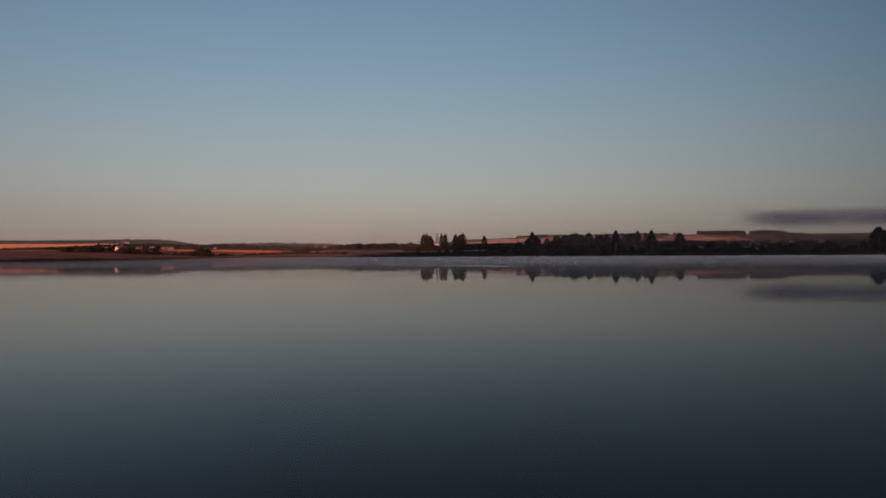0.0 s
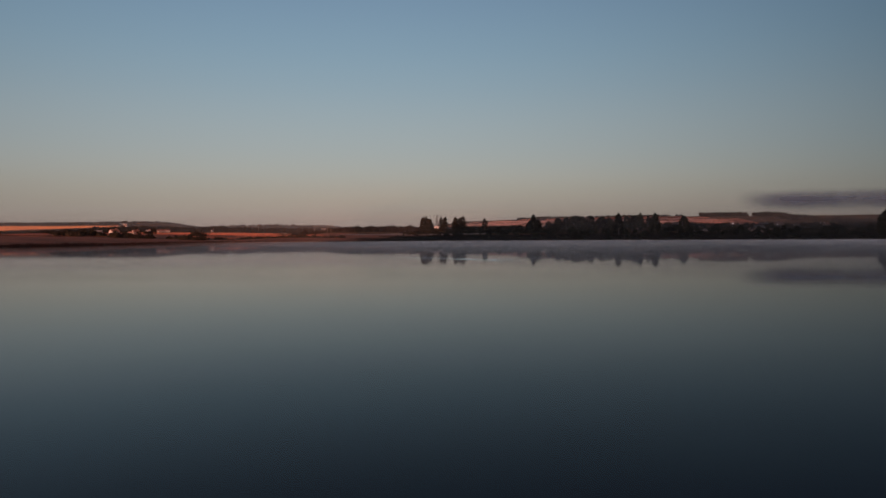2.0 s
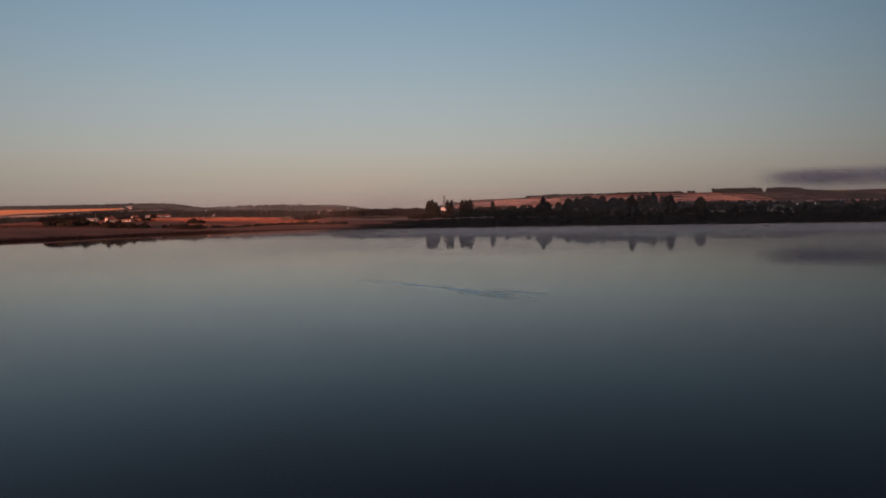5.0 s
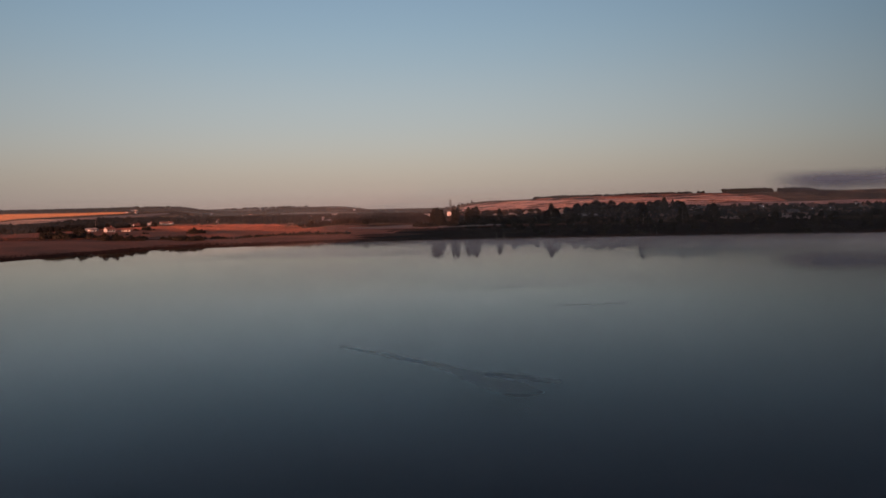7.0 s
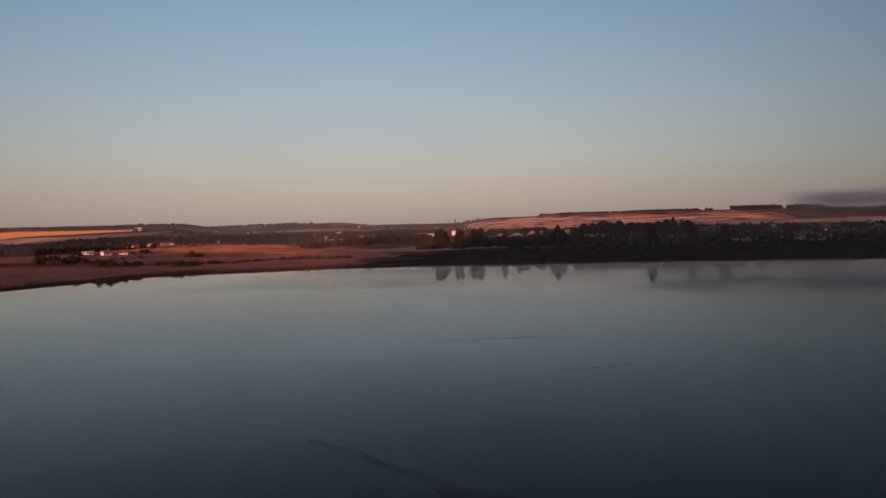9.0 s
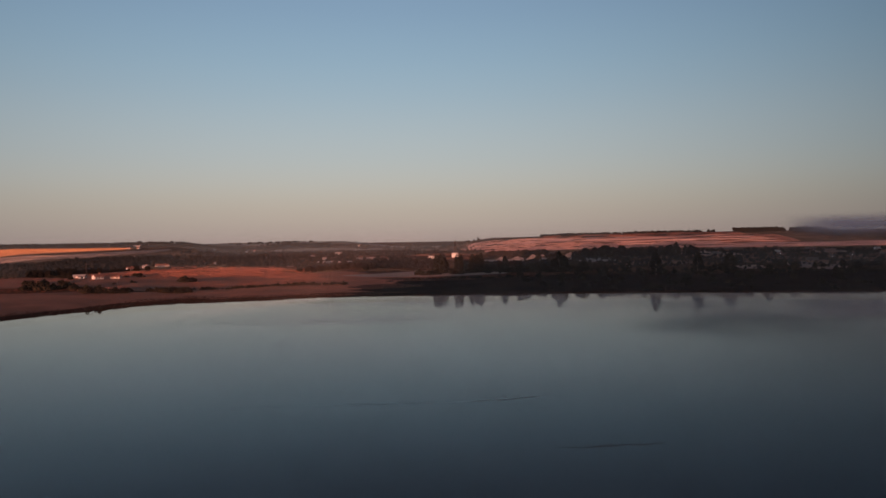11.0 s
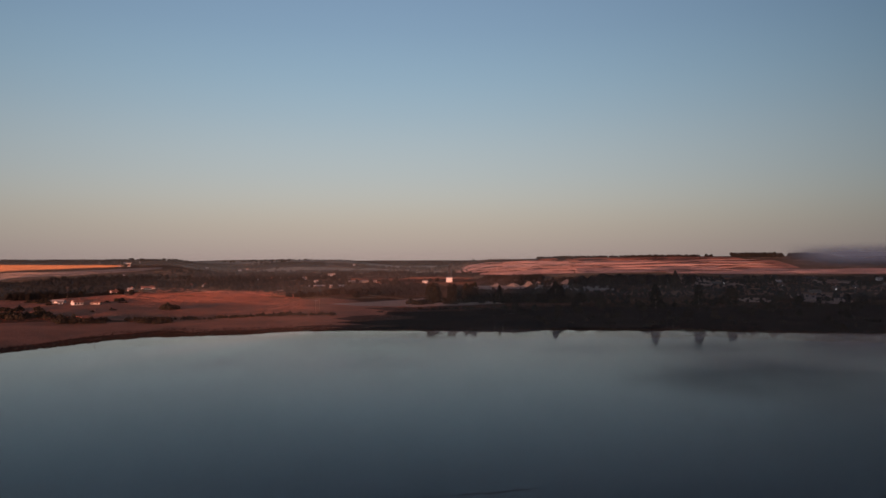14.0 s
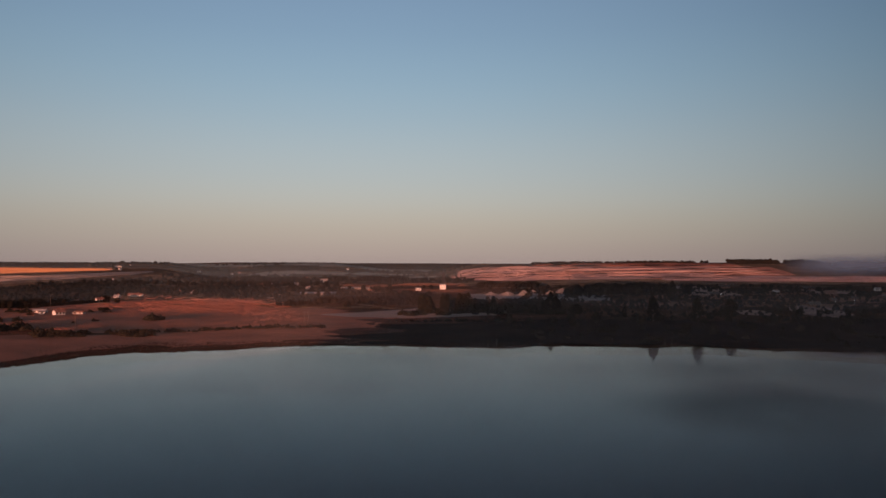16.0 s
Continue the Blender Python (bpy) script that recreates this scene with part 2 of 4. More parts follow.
PINK = material("bare_pink_soil", [(0.225, 0.135, 0.118), (0.315, 0.198, 0.175), (0.37, 0.248, 0.222)], 0.02, 0.3, bump=1.0)
TAN = material("pale_tan_field", [(0.2, 0.15, 0.12), (0.3, 0.23, 0.19)], 0.02, 0.4, bump=0.8)
BROWN = material("pale_brown_dry_grass", [(0.27, 0.19, 0.15), (0.4, 0.29, 0.23)], 0.02, 0.4, bump=0.8)
REED = material("dry_reeds", [(0.055, 0.026, 0.019), (0.08, 0.037, 0.027), (0.11, 0.05, 0.037)], 0.05, 0.6, bump=0, up=0.8)
# sedge in two copies: this one lightened for the sunlit bank
SUNLIT_SEDGE = material("sunlit_rusty_sedge", [(0.15, 0.06, 0.036), (0.25, 0.096, 0.058), (0.35, 0.135, 0.082)], 0.02, 0.5, bump=0, up=0.35)
# the other copy, darkened where the bank falls into shade
SHADED_SEDGE = material("shaded_brown_sedge", [(0.085, 0.036, 0.023), (0.14, 0.058, 0.038), (0.2, 0.085, 0.056)], 0.025, 0.5, bump=0, up=0.45)
GRASS = material("dry_grass_tufts", [(0.24, 0.09, 0.058), (0.36, 0.135, 0.086), (0.46, 0.19, 0.122)], 0.02, 0.4, bump=0, up=0.28)
DULL = material("dull_olive_grass", [(0.045, 0.037, 0.026), (0.083, 0.067, 0.046), (0.122, 0.1, 0.07)], 0.012, 0.3, bump=0, up=0.5)
# weeds over the bank, near-black with its shade in their colour
DARK_WEED = material("shade_dark_weeds", [(0.0214, 0.0155, 0.0124), (0.0266, 0.019, 0.0149), (0.0333, 0.0235, 0.0181)], 0.05, 0.5, bump=0, up=0.95)
LEAF = material("dark_foliage", [(0.01125, 0.01063, 0.0075), (0.0225, 0.01937, 0.0125), (0.03875, 0.03125, 0.02)], 0.25, 1.4, bump=0.3, spread=0.3)
FAR_LEAF = material("far_foliage", [(0.0168, 0.014, 0.00952), (0.03024, 0.02352, 0.01512), (0.04928, 0.03696, 0.02352)], 0.02, 0.3, bump=0, up=0.7)
BARK = material("grey_bark", [(0.07, 0.055, 0.04), (0.16, 0.13, 0.1)], 0.6, 5.0)
LIME = material("whitewashed_wall", [(0.62, 0.6, 0.56), (0.82, 0.8, 0.76)], 0.4, 3.0)
CLAY = material("weathered_clay_roof", [(0.22, 0.10, 0.07), (0.36, 0.18, 0.13)], 0.4, 3.0, spread=0.2)
SLATE = material("grey_asbestos_roof", [(0.22, 0.2, 0.19), (0.4, 0.37, 0.35)], 0.4, 3.0, spread=0.2)
PANE = material("dark_window_glass", [(0.02, 0.022, 0.026), (0.03, 0.03, 0.035)], 1.0, 2.0, rough=0.1, bump=0)
# duller copy of CLAY, with the hillside's shade put into the colour
SHADED_CLAY = material("shaded_clay_roof", [(0.12, 0.075, 0.062), (0.2, 0.125, 0.104)], 0.4, 3.0, spread=0.2)
# much darker than SLATE: hillside shade is part of this roof colour
HILL_ROOF = material("roof_dark_for_shade", [(0.06, 0.052, 0.048), (0.12, 0.105, 0.098)], 0.4, 3.0, spread=0.2)
TIMBER = material("brown_painted_timber", [(0.12, 0.07, 0.04), (0.2, 0.12, 0.07)], 1.0, 6.0)
STEEL = material("weathered_steel", [(0.05, 0.048, 0.047), (0.1, 0.095, 0.09)], 0.5, 4.0, rough=0.6, metal=0.3)
CONCRETE = material("pale_concrete", [(0.42, 0.38, 0.34), (0.58, 0.53, 0.48)], 0.5, 4.0)
# garden soil; hillside walls use it too, dimmed for their shade
PLOT = material("garden_soil_and_shaded_wall", [(0.108, 0.0599, 0.0412), (0.173, 0.0983, 0.0693), (0.234, 0.136, 0.0973)], 0.03, 0.4, bump=0.8)
PATCH = material("bare_red_brown_soil", [(0.17, 0.1, 0.076), (0.275, 0.165, 0.125), (0.36, 0.225, 0.172)], 0.04, 0.4, bump=0.8)
SPOIL = material("grey_spoil_heap", [(0.17, 0.145, 0.13), (0.27, 0.23, 0.205)], 0.06, 0.5, bump=1.0)

for growth in (SHADE_SOIL, DARK_WEED, LEAF, FAR_LEAF, REED, PLOT, SCRUB, BANK_SOIL, DULL):  # withered, with no sheen
    growth.node_tree.nodes["Principled BSDF"].inputs["Specular IOR Level"].default_value = 0.0

LIT = material("lit_lamp_glass", [(0.8, 0.8, 0.78), (0.85, 0.85, 0.83)], 1.0, 2.0, rough=0.3, bump=0)
LIT.node_tree.nodes["Principled BSDF"].inputs["Emission Color"].default_value = (1.0, 0.95, 0.88, 1)
LIT.node_tree.nodes["Principled BSDF"].inputs["Emission Strength"].default_value = 8


# ---- the lie of the land ----
def smooth(a, b, v):
    u = np.clip((np.asarray(v, float) - a) / (b - a), 0, 1)
    return u * u * (3 - 2 * u)


def wobble(x, y, size, seed=0.0):
    """A smooth uneven field in -1 .. 1, of bumps about size across."""
    x, y = np.asarray(x, float) / size, np.asarray(y, float) / size
    return (np.sin(1.7 * x + 0.6 * y + seed) + np.sin(-0.9 * x + 1.9 * y + 2.1 * seed + 1)
            + np.sin(2.9 * x - 2.3 * y + 3.3 * seed + 2) * 0.6 + np.sin(4.3 * x + 4.1 * y + seed * 1.3) * 0.4) / 3.0


SHORE_X = (-700, -420, -275, -232, -221, -214, -208, -193, -188, -168, -153, -146, -133, -105, -75, -50, -14, 0, 44, 66, 81, 109, 128, 165, 198, 230, 290, 430, 800)
SHORE_Y = (-900, -160, 130, 310, 355, 374, 394, 411, 408, 420, 425, 437, 444, 452, 456, 453, 455, 467, 472, 473, 482, 471, 467, 459, 486, 512, 520, 480, 400)


def shore(x):
    x = np.asarray(x, float)
    edge = np.interp(x, SHORE_X, SHORE_Y)
    return edge + 1.2 * wobble(x, 0 * x, 9, 1.0) + 1.4 * wobble(x, 0 * x, 3.5, 2.0)


def south_shore(x):
    return -190 + 30 * wobble(x, 0 * np.asarray(x, float), 150, 4.0)


def lesser(a, b, k=0.25):
    """The smaller of two heights, with a rounded join."""
    return -np.logaddexp(-k * a, -k * b) / k


def height(x, y):
    """Metres of the ground over the lake."""
    x, y = np.broadcast_arrays(np.asarray(x, float), np.asarray(y, float))
    s = (y - shore(x)) * (0.35 + 0.55 * smooth(-225, -170, x))
    right = smooth(-80, 140, x)
    meadow = lesser(0.045 * s, 1.2 + 0.034 * s, 2.0)
    valley = 10.5 + 2.5 * smooth(500, 1300, y) + 0.8 * wobble(x, y, 120)
    hollow = 6.5 * smooth(-366, -440, x) * (1 - smooth(640, 760, y + 0.9 * (x + 420)))  # a wooded hollow beyond the cottage
    valley = valley - hollow
    base = lesser(meadow * (1 - right) + 0.050 * s * right, valley + 4.5 * right, 0.5)
    start = np.interp(x, (-400, -200, -100, 0, 150, 400, 900), (1700, 1470, 1370, 1335, 1325, 1320, 1300))
    foot = np.interp(x, (-100, 250, 600), (12, 17.5, 18))
    crest = np.interp(x, (-400, -190, 70, 450, 900, 3000), (41, 42.5, 46.5, 50, 51, 53)) + 0.8 * wobble(x, y, 300, 3)
    hill = lesser(foot + 0.095 * (y - start) + 1.0 * wobble(x, y, 90, 5), crest, 0.3)
    edge = smooth(-330, -120, x + 0.04 * (y - 1700)) * smooth(60, 120, s)
    aside = smooth(-0.30, -0.20, x / np.maximum(y, 400))  # the plateau gives way to a lower, longer valley
    rise = 33.5 * smooth(1500, 2400, y + 90 * wobble(x, y, 500, 2)) + 3.5 * smooth(2450, 3050, y)
    left = smooth(-0.44, -0.56, x / np.maximum(y, 400))  # on the stubble side the plateau comes nearer
    rise = rise * (1 - left) + 31 * smooth(1080, 1720, y) * left
    plateau = valley - 2 + rise * (1 - aside) + (13 * smooth(1500, 2600, y) + 24 * smooth(3300, 4800, y)) * aside
    land = np.maximum(base, plateau * smooth(900, 1300, y))
    land = np.maximum(land, hill * edge + land * (1 - edge))
    land = np.where(s < 0, 0.08 * s, np.maximum(land, 0.045 * np.minimum(s, 8)))
    s2 = south_shore(x) - y
    ridge = smooth(0, 260, s2) * (8 + 98 * smooth(-350, -280, x + 25 * wobble(x, y, 60, 6)) + 3 * wobble(x, y, 120, 7))
    south = np.where(s2 < 0, 0.08 * s2, ridge)
    return np.clip(np.where(y < 60, np.where(x < -420, np.maximum(land, south), south), land), -6, 200)


# ---- end of the lie of the land ----


def mesh_of(name, verts, faces, mat, flat=True):
    me = bpy.data.meshes.new(name)
    verts, faces = np.asarray(verts, np.float32), np.asarray(faces, np.int32)
    per = faces.shape[1]
    me.vertices.add(len(verts))
    me.vertices.foreach_set("co", verts.ravel())
    me.loops.add(faces.size)
    me.loops.foreach_set("vertex_index", faces.ravel())
    me.polygons.add(len(faces))
    me.polygons.foreach_set("loop_start", np.arange(0, faces.size, per, dtype=np.int32))
    me.polygons.foreach_set("use_smooth", np.full(len(faces), not flat))
    me.update(calc_edges=True)
    me.validate()
    me.materials.append(mat)
    return me


def part(name, me, parent, label=""):
    ob = new(name, me)
    ob.parent = parent
    return tagged(ob, label)


def bm_mesh(name, bm, mat, bevel=0.0):
    if bevel:
        bmesh.ops.bevel(bm, geom=bm.edges[:], offset=bevel, segments=1, affect="EDGES")
    bmesh.ops.recalc_face_normals(bm, faces=bm.faces)
    me = bpy.data.meshes.new(name)
    bm.to_mesh(me)
    bm.free()
    me.materials.append(mat)
    return me


def box(bm, x0, x1, y0, y1, z0, z1):
    made = bmesh.ops.create_cube(bm, size=1)
    bmesh.ops.scale(bm, vec=(x1 - x0, y1 - y0, z1 - z0), verts=made["verts"])
    bmesh.ops.translate(bm, vec=((x0 + x1) / 2, (y0 + y1) / 2, (z0 + z1) / 2), verts=made["verts"])


def rod(bm, a, b, r0, r1, sides=6):
    a, b = Vector(a), Vector(b)
    turn = (b - a).to_track_quat("Z", "Y").to_matrix().to_4x4()
    bmesh.ops.create_cone(bm, cap_ends=True, segments=sides, radius1=r0, radius2=r1, depth=(b - a).length,
                          matrix=Matrix.Translation((a + b) / 2) @ turn)


def sheet(xs, ys, up):
    """Vertices and quads of a grid over plan lines xs, ys."""
    gx, gy = np.meshgrid(xs, ys)
    v = np.stack([gx, gy, up(gx, gy)], -1).reshape(-1, 3)
    n, m = len(ys), len(xs)
    i = (np.arange(n - 1)[:, None] * m + np.arange(m - 1)).ravel()
    return v, np.stack([i, i + 1, i + m + 1, i + m], 1)


def steps(*stretches):
    """Plan lines: each stretch is (from, to, spacing)."""
    return np.unique(np.concatenate([np.arange(a, b + 1e-6, d) for a, b, d in stretches]))


# ---- ground and water ----
xs = steps((-5000, -2000, 200), (-2000, -700, 26), (-700, 400, 7), (400, 1100, 20), (1100, 2500, 90), (2500, 5000, 250))
ys = steps((-2500, -200, 50), (-200, 250, 25), (250, 380, 7), (380, 640, 4), (640, 1300, 10), (1300, 2500, 16), (2500, 5000, 60))
ground = tagged(new("ground", mesh_of("ground", *sheet(xs, ys, height), SCRUB, flat=False)),
                "dry brown valley ground rising to low hills", "ground", kind="structure")

wx = steps((-900, -300, 100), (-300, 300, 20), (300, 900, 100))
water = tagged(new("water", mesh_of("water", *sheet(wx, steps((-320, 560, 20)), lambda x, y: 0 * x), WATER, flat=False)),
               "calm dark lake water with faint ruffled patches", "lake", kind="structure")
lake_bed = tagged(new("lake_bed", mesh_of("lake_bed", *sheet(wx, steps((-320, 560, 20)), lambda x, y: 0 * x - 1.6), SILT, flat=False)),
                  "dark silty bed under the lake water", "lake bed", kind="structure")


def field(name, label, x0, x1, low, high, mat, lift=0.35, cols=60, rows=14, ragged=4.0, furrow=0.0, fray=(0, 0)):
    """A field that lies on the slope between two lines of the plan, given as y at x0, the middle and x1."""
    u, v = np.meshgrid(np.linspace(0, 1, cols), np.linspace(0, 1, rows))
    x = x0 + (x1 - x0) * u
    lo = (low(x) if callable(low) else np.interp(u, (0, 0.5, 1), low)) + ragged * wobble(x, 0 * x, 18, x0)
    hi = (high(x) if callable(high) else np.interp(u, (0, 0.5, 1), high)) + ragged * wobble(x, 0 * x, 22, x1)
    y = lo + (hi - lo) * v
    x = x + (fray[0] * (1 - u) ** 3 + fray[1] * u ** 3) * (wobble(0 * x, y, 16, x1) + 0.5 * wobble(0 * x, y, 6, x0))
    rim = np.minimum(np.minimum(u, 1 - u) * cols, np.minimum(v, 1 - v) * rows)
    z = height(x, y) + lift * np.clip(rim * 2 - 0.4, -0.4, 1)
    z += furrow * (np.arange(rows)[:, None] % 2) * np.clip(1.3 + wobble(x, y, 40, 2.0), 0.2, 2) * np.clip(rim - 0.5, 0, 1)
    verts = np.stack([x, y, z], -1).reshape(-1, 3)
    i = (np.arange(rows - 1)[:, None] * cols + np.arange(cols - 1)).ravel()
    me = mesh_of(name, verts, np.stack([i, i + 1, i + cols + 1, i + cols], 1), mat, flat=False)
    return tagged(new(name, me), label, "field", kind="structure")


field("meadow", "dry reddish meadow beside the lake", -480, -108, (406, 459, 475), (641, 726, 595), MEADOW, 0.15, 90, 50, 6, fray=(0, 26))
field("lower_meadow", "dull reddish strip of dry grass above the reeds", -330, -92, lambda x: shore(x) + np.interp(x, (-330, -215, -190, -110, -15), (60, 42, 17, 12, 26)), lambda x: np.interp(x, (-330, -110, -60, -15), (450, 580, 572, 530)) - 44 * smooth(-110, -150, x), MEADOW, 0.12, 120, 24, 3, fray=(0, 24))
field("brown_bank", "dull brown slope between the meadow and the shade", -122, -6, lambda x: shore(x) + 6, lambda x: np.interp(x, (-122, -60, -6), (582, 574, 550)), BANK_SOIL, 0.16, 60, 30, 4, fray=(24, 20))
field("bank", "bare bank soil coloured dark for its shade", -92, 420, lambda x: shore(x) + 3, lambda x: shore(x) + 120 - 20 * smooth(-20, -90, x), SHADE_SOIL, 0.28, 130, 40, 3, fray=(34, 0))
field("meadow", "pale dry grass in a lens-shaped clearing", -160, -29, (583, 577, 609), (586, 662, 623), BROWN, 0.3, 40, 12, 3)
field("stubble_field", "orange stubble field in dawn sun", -1330, -892, (1290, 1302, 1425), (1462, 1472, 1456), STUBBLE, 1.0, 80, 50, 4, 0.2)
field("pale_field", "pale pinkish field under a dark wood", -1150, -770, (1000, 1085, 1318), (1282, 1290, 1400), TAN, 1.0, 60, 50, 4, 0.4)
field("pink_slope", "bare pink soil slope in dawn sun", -172, 60, (1440, 1352, 1335), (1650, 1625, 1600), PINK, 0.9, 60, 60, 4, 0.3)
field("pink_slope", "bare pink terraced slope in dawn sun", 60, 330, (1335, 1345, 1395), (1432, 1432, 1432), PINK, 0.9, 60, 22, 4, 0.7)
field("brown_slope", "reddish brown slope between bare strips", 60, 470, (1340, 1345, 1410), (1618, 1577, 1556), RED_SOIL, 0.3, 60, 40, 4, 0.2)
field("pink_strip", "narrow pink strip of bare soil", 60, 400, (1459, 1459, 1459), (1494, 1487, 1473), PINK, 0.9, 60, 10, 4, 1.0)
field("pink_strip", "narrow pink strip of bare soil", 80, 420, (1521, 1514, 1507), (1556, 1542, 1521), PINK, 0.9, 60, 10, 4, 1.0)
field("brown_strip", "ploughed brown strip below the ridge", -10, 420, (1632, 1590, 1563), (1680, 1659, 1645), RED_SOIL, 0.9, 60, 20, 4, 0.6)
field("pink_terrace", "pale pinkish field on the hill terrace", 215, 900, (1275, 1262, 1180), (1395, 1385, 1330), PINK, 0.8, 80, 30, 4, 0.08)
field("brown_strip", "dull brown strip of field in the valley", -285, -105, (1035, 1010, 1000), (1150, 1200, 1140), BANK_SOIL, 0.6, 50, 20, 4, 0.4)
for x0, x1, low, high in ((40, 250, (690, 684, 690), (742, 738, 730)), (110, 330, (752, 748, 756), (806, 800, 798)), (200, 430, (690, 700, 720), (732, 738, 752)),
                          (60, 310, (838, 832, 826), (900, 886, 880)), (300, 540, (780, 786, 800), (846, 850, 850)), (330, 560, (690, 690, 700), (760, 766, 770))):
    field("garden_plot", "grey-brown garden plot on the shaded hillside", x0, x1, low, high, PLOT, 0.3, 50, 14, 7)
for x0, x1, low, high in ((134, 206, (800, 786, 800), (980, 1010, 1000)), (150, 174, (622, 616, 622), (650, 656, 652)), (198, 240, (640, 630, 650), (690, 722, 720)), (290, 345, (850, 835, 850), (930, 940, 935)), (84, 150, (905, 900, 910), (985, 1000, 990))):
    field("bare_patch", "bare reddish brown patch on the shaded hillside", x0, x1, low, high, PATCH, 0.4, 30, 16, 6)
field("yard", "bare brown ground round the storage hall", -175, -70, (870, 845, 850), (990, 985, 960), BANK_SOIL, 0.3, 30, 20, 5, 0.2)
for x0, x1, low, high in ((-1080, -760, (1900, 1960, 1990), (2180, 2260, 2250)), (-760, -560, (2020, 1980, 2050), (2300, 2330, 2240)), (-700, -470, (1660, 1640, 1700), (1820, 1850, 1800)),
                          (-560, -330, (2150, 2100, 2150), (2420, 2480, 2400)), (-470, -330, (1780, 1760, 1790), (1960, 1960, 1930)), (-330, -215, (1430, 1420, 1440), (1600, 1640, 1600))):
    field("pasture", "dull olive pasture on the far slope", x0, x1, low, high, OLIVE, 0.6, 40, 30, 12, 0.3)
field("tan_strip", "narrow pale strip of field on the far slope", -620, -470, (2350, 2360, 2350), (2440, 2450, 2440), TAN, 0.8, 40, 12, 4, 0.4)
field("yard", "pale bare yard round spoil heaps", -75, 70, (743, 729, 734), (844, 835, 804), SPOIL, 0.4, 40, 20)


# ---- vegetation ----
BLOB = bmesh.new()
bmesh.ops.create_icosphere(BLOB, subdivisions=1, radius=1)
BLOB_V = np.array([v.co[:] for v in BLOB.verts])
BLOB_F = np.array([[v.index for v in f.verts] for f in BLOB.faces])
BLOB.free()
rng = np.random.default_rng(7)


def clumps(centres, radii, squash=0.8):
    """Many small uneven clumps of leaves."""
    n = len(centres)
    shape = BLOB_V[None] * (1 + rng.uniform(-0.35, 0.35, (n, len(BLOB_V), 1)))
    turn = rng.uniform(0, 6.283, n)
    c, s = np.cos(turn)[:, None], np.sin(turn)[:, None]
    shape = np.stack([c * shape[..., 0] - s * shape[..., 1], s * shape[..., 0] + c * shape[..., 1], shape[..., 2] * squash], -1)
    v = shape * np.asarray(radii)[:, None, None] + np.asarray(centres)[:, None]
    f = BLOB_F[None] + (np.arange(n) * len(BLOB_V))[:, None, None]
    return v.reshape(-1, 3), f.reshape(-1, 3)


def sprays(centres, size):
    """Loose leafy sprays: one bent triangle pair each."""
    n = len(centres)
    a = rng.normal(0, 1, (n, 3))
    a /= np.linalg.norm(a, axis=1, keepdims=True)
    b = np.cross(a, rng.normal(0, 1, (n, 3)))
    b /= np.linalg.norm(b, axis=1, keepdims=True)
    k = size * rng.uniform(0.5, 1.3, (n, 1))
    p = np.stack([centres - a * k, centres + b * k * 0.5, centres + a * k, centres - b * k * 0.5], 1)
    i = np.arange(n)[:, None] * 4
    return p.reshape(-1, 3), np.concatenate([i + [0, 1, 2], i + [0, 2, 3]], 0)


def join(*pieces):
    vs, fs, at = [], [], 0
    for v, f in pieces:
        vs.append(v)
        fs.append(f + at)
        at += len(v)
    return np.concatenate(vs), np.concatenate(fs)


def crown_points(n, tall, foot, wide, kind):
    """Places within a crown's outline, thinned so that it has lobes and gaps."""
    if kind == "group":  # several stems grown together: a ragged, square-shouldered crown
        stems = 5
        parts = []
        for k in range(stems):
            a, top = k * 6.283 / stems + 0.4, tall * (0.86, 1.0, 0.92, 0.97, 0.83)[k]
            p = crown_points(n // stems, top, foot, wide * 0.5, "poplar")
            parts.append(p + np.array((math.cos(a) * wide * 0.56, math.sin(a) * wide * 0.56, 0)))
        return np.concatenate(parts)
    out = []
    lobes = [(rng.uniform(0.15, 0.9), rng.uniform(0, 6.283), rng.uniform(0.6, 1.25)) for _ in range(14)]
    while len(out) < n:
        h, turn = rng.uniform(0, 1), rng.uniform(0, 6.283)
        if kind == "poplar":
            r = max(0.05, 1 - ((h - 0.36) / 0.66) ** 2) ** 0.85
        elif kind == "spire":
            r = (1 - h) ** 0.75 * 0.95 + 0.12
        else:
            r = math.sqrt(max(0.0, 1 - (2 * h - 0.85) ** 2 / 1.35)) if h < 0.98 else 0.2
        near = max(lb[2] * math.exp(-((h - lb[0]) * 4) ** 2 - (1 - math.cos(turn - lb[1])) * 1.2) for lb in lobes)
        r *= 0.55 + 0.55 * min(near, 1)
        k = math.sqrt(rng.uniform(0.25, 1))
        out.append((math.cos(turn) * r * wide * k, math.sin(turn) * r * wide * k, foot + h * (tall - foot)))
    return np.array(out)


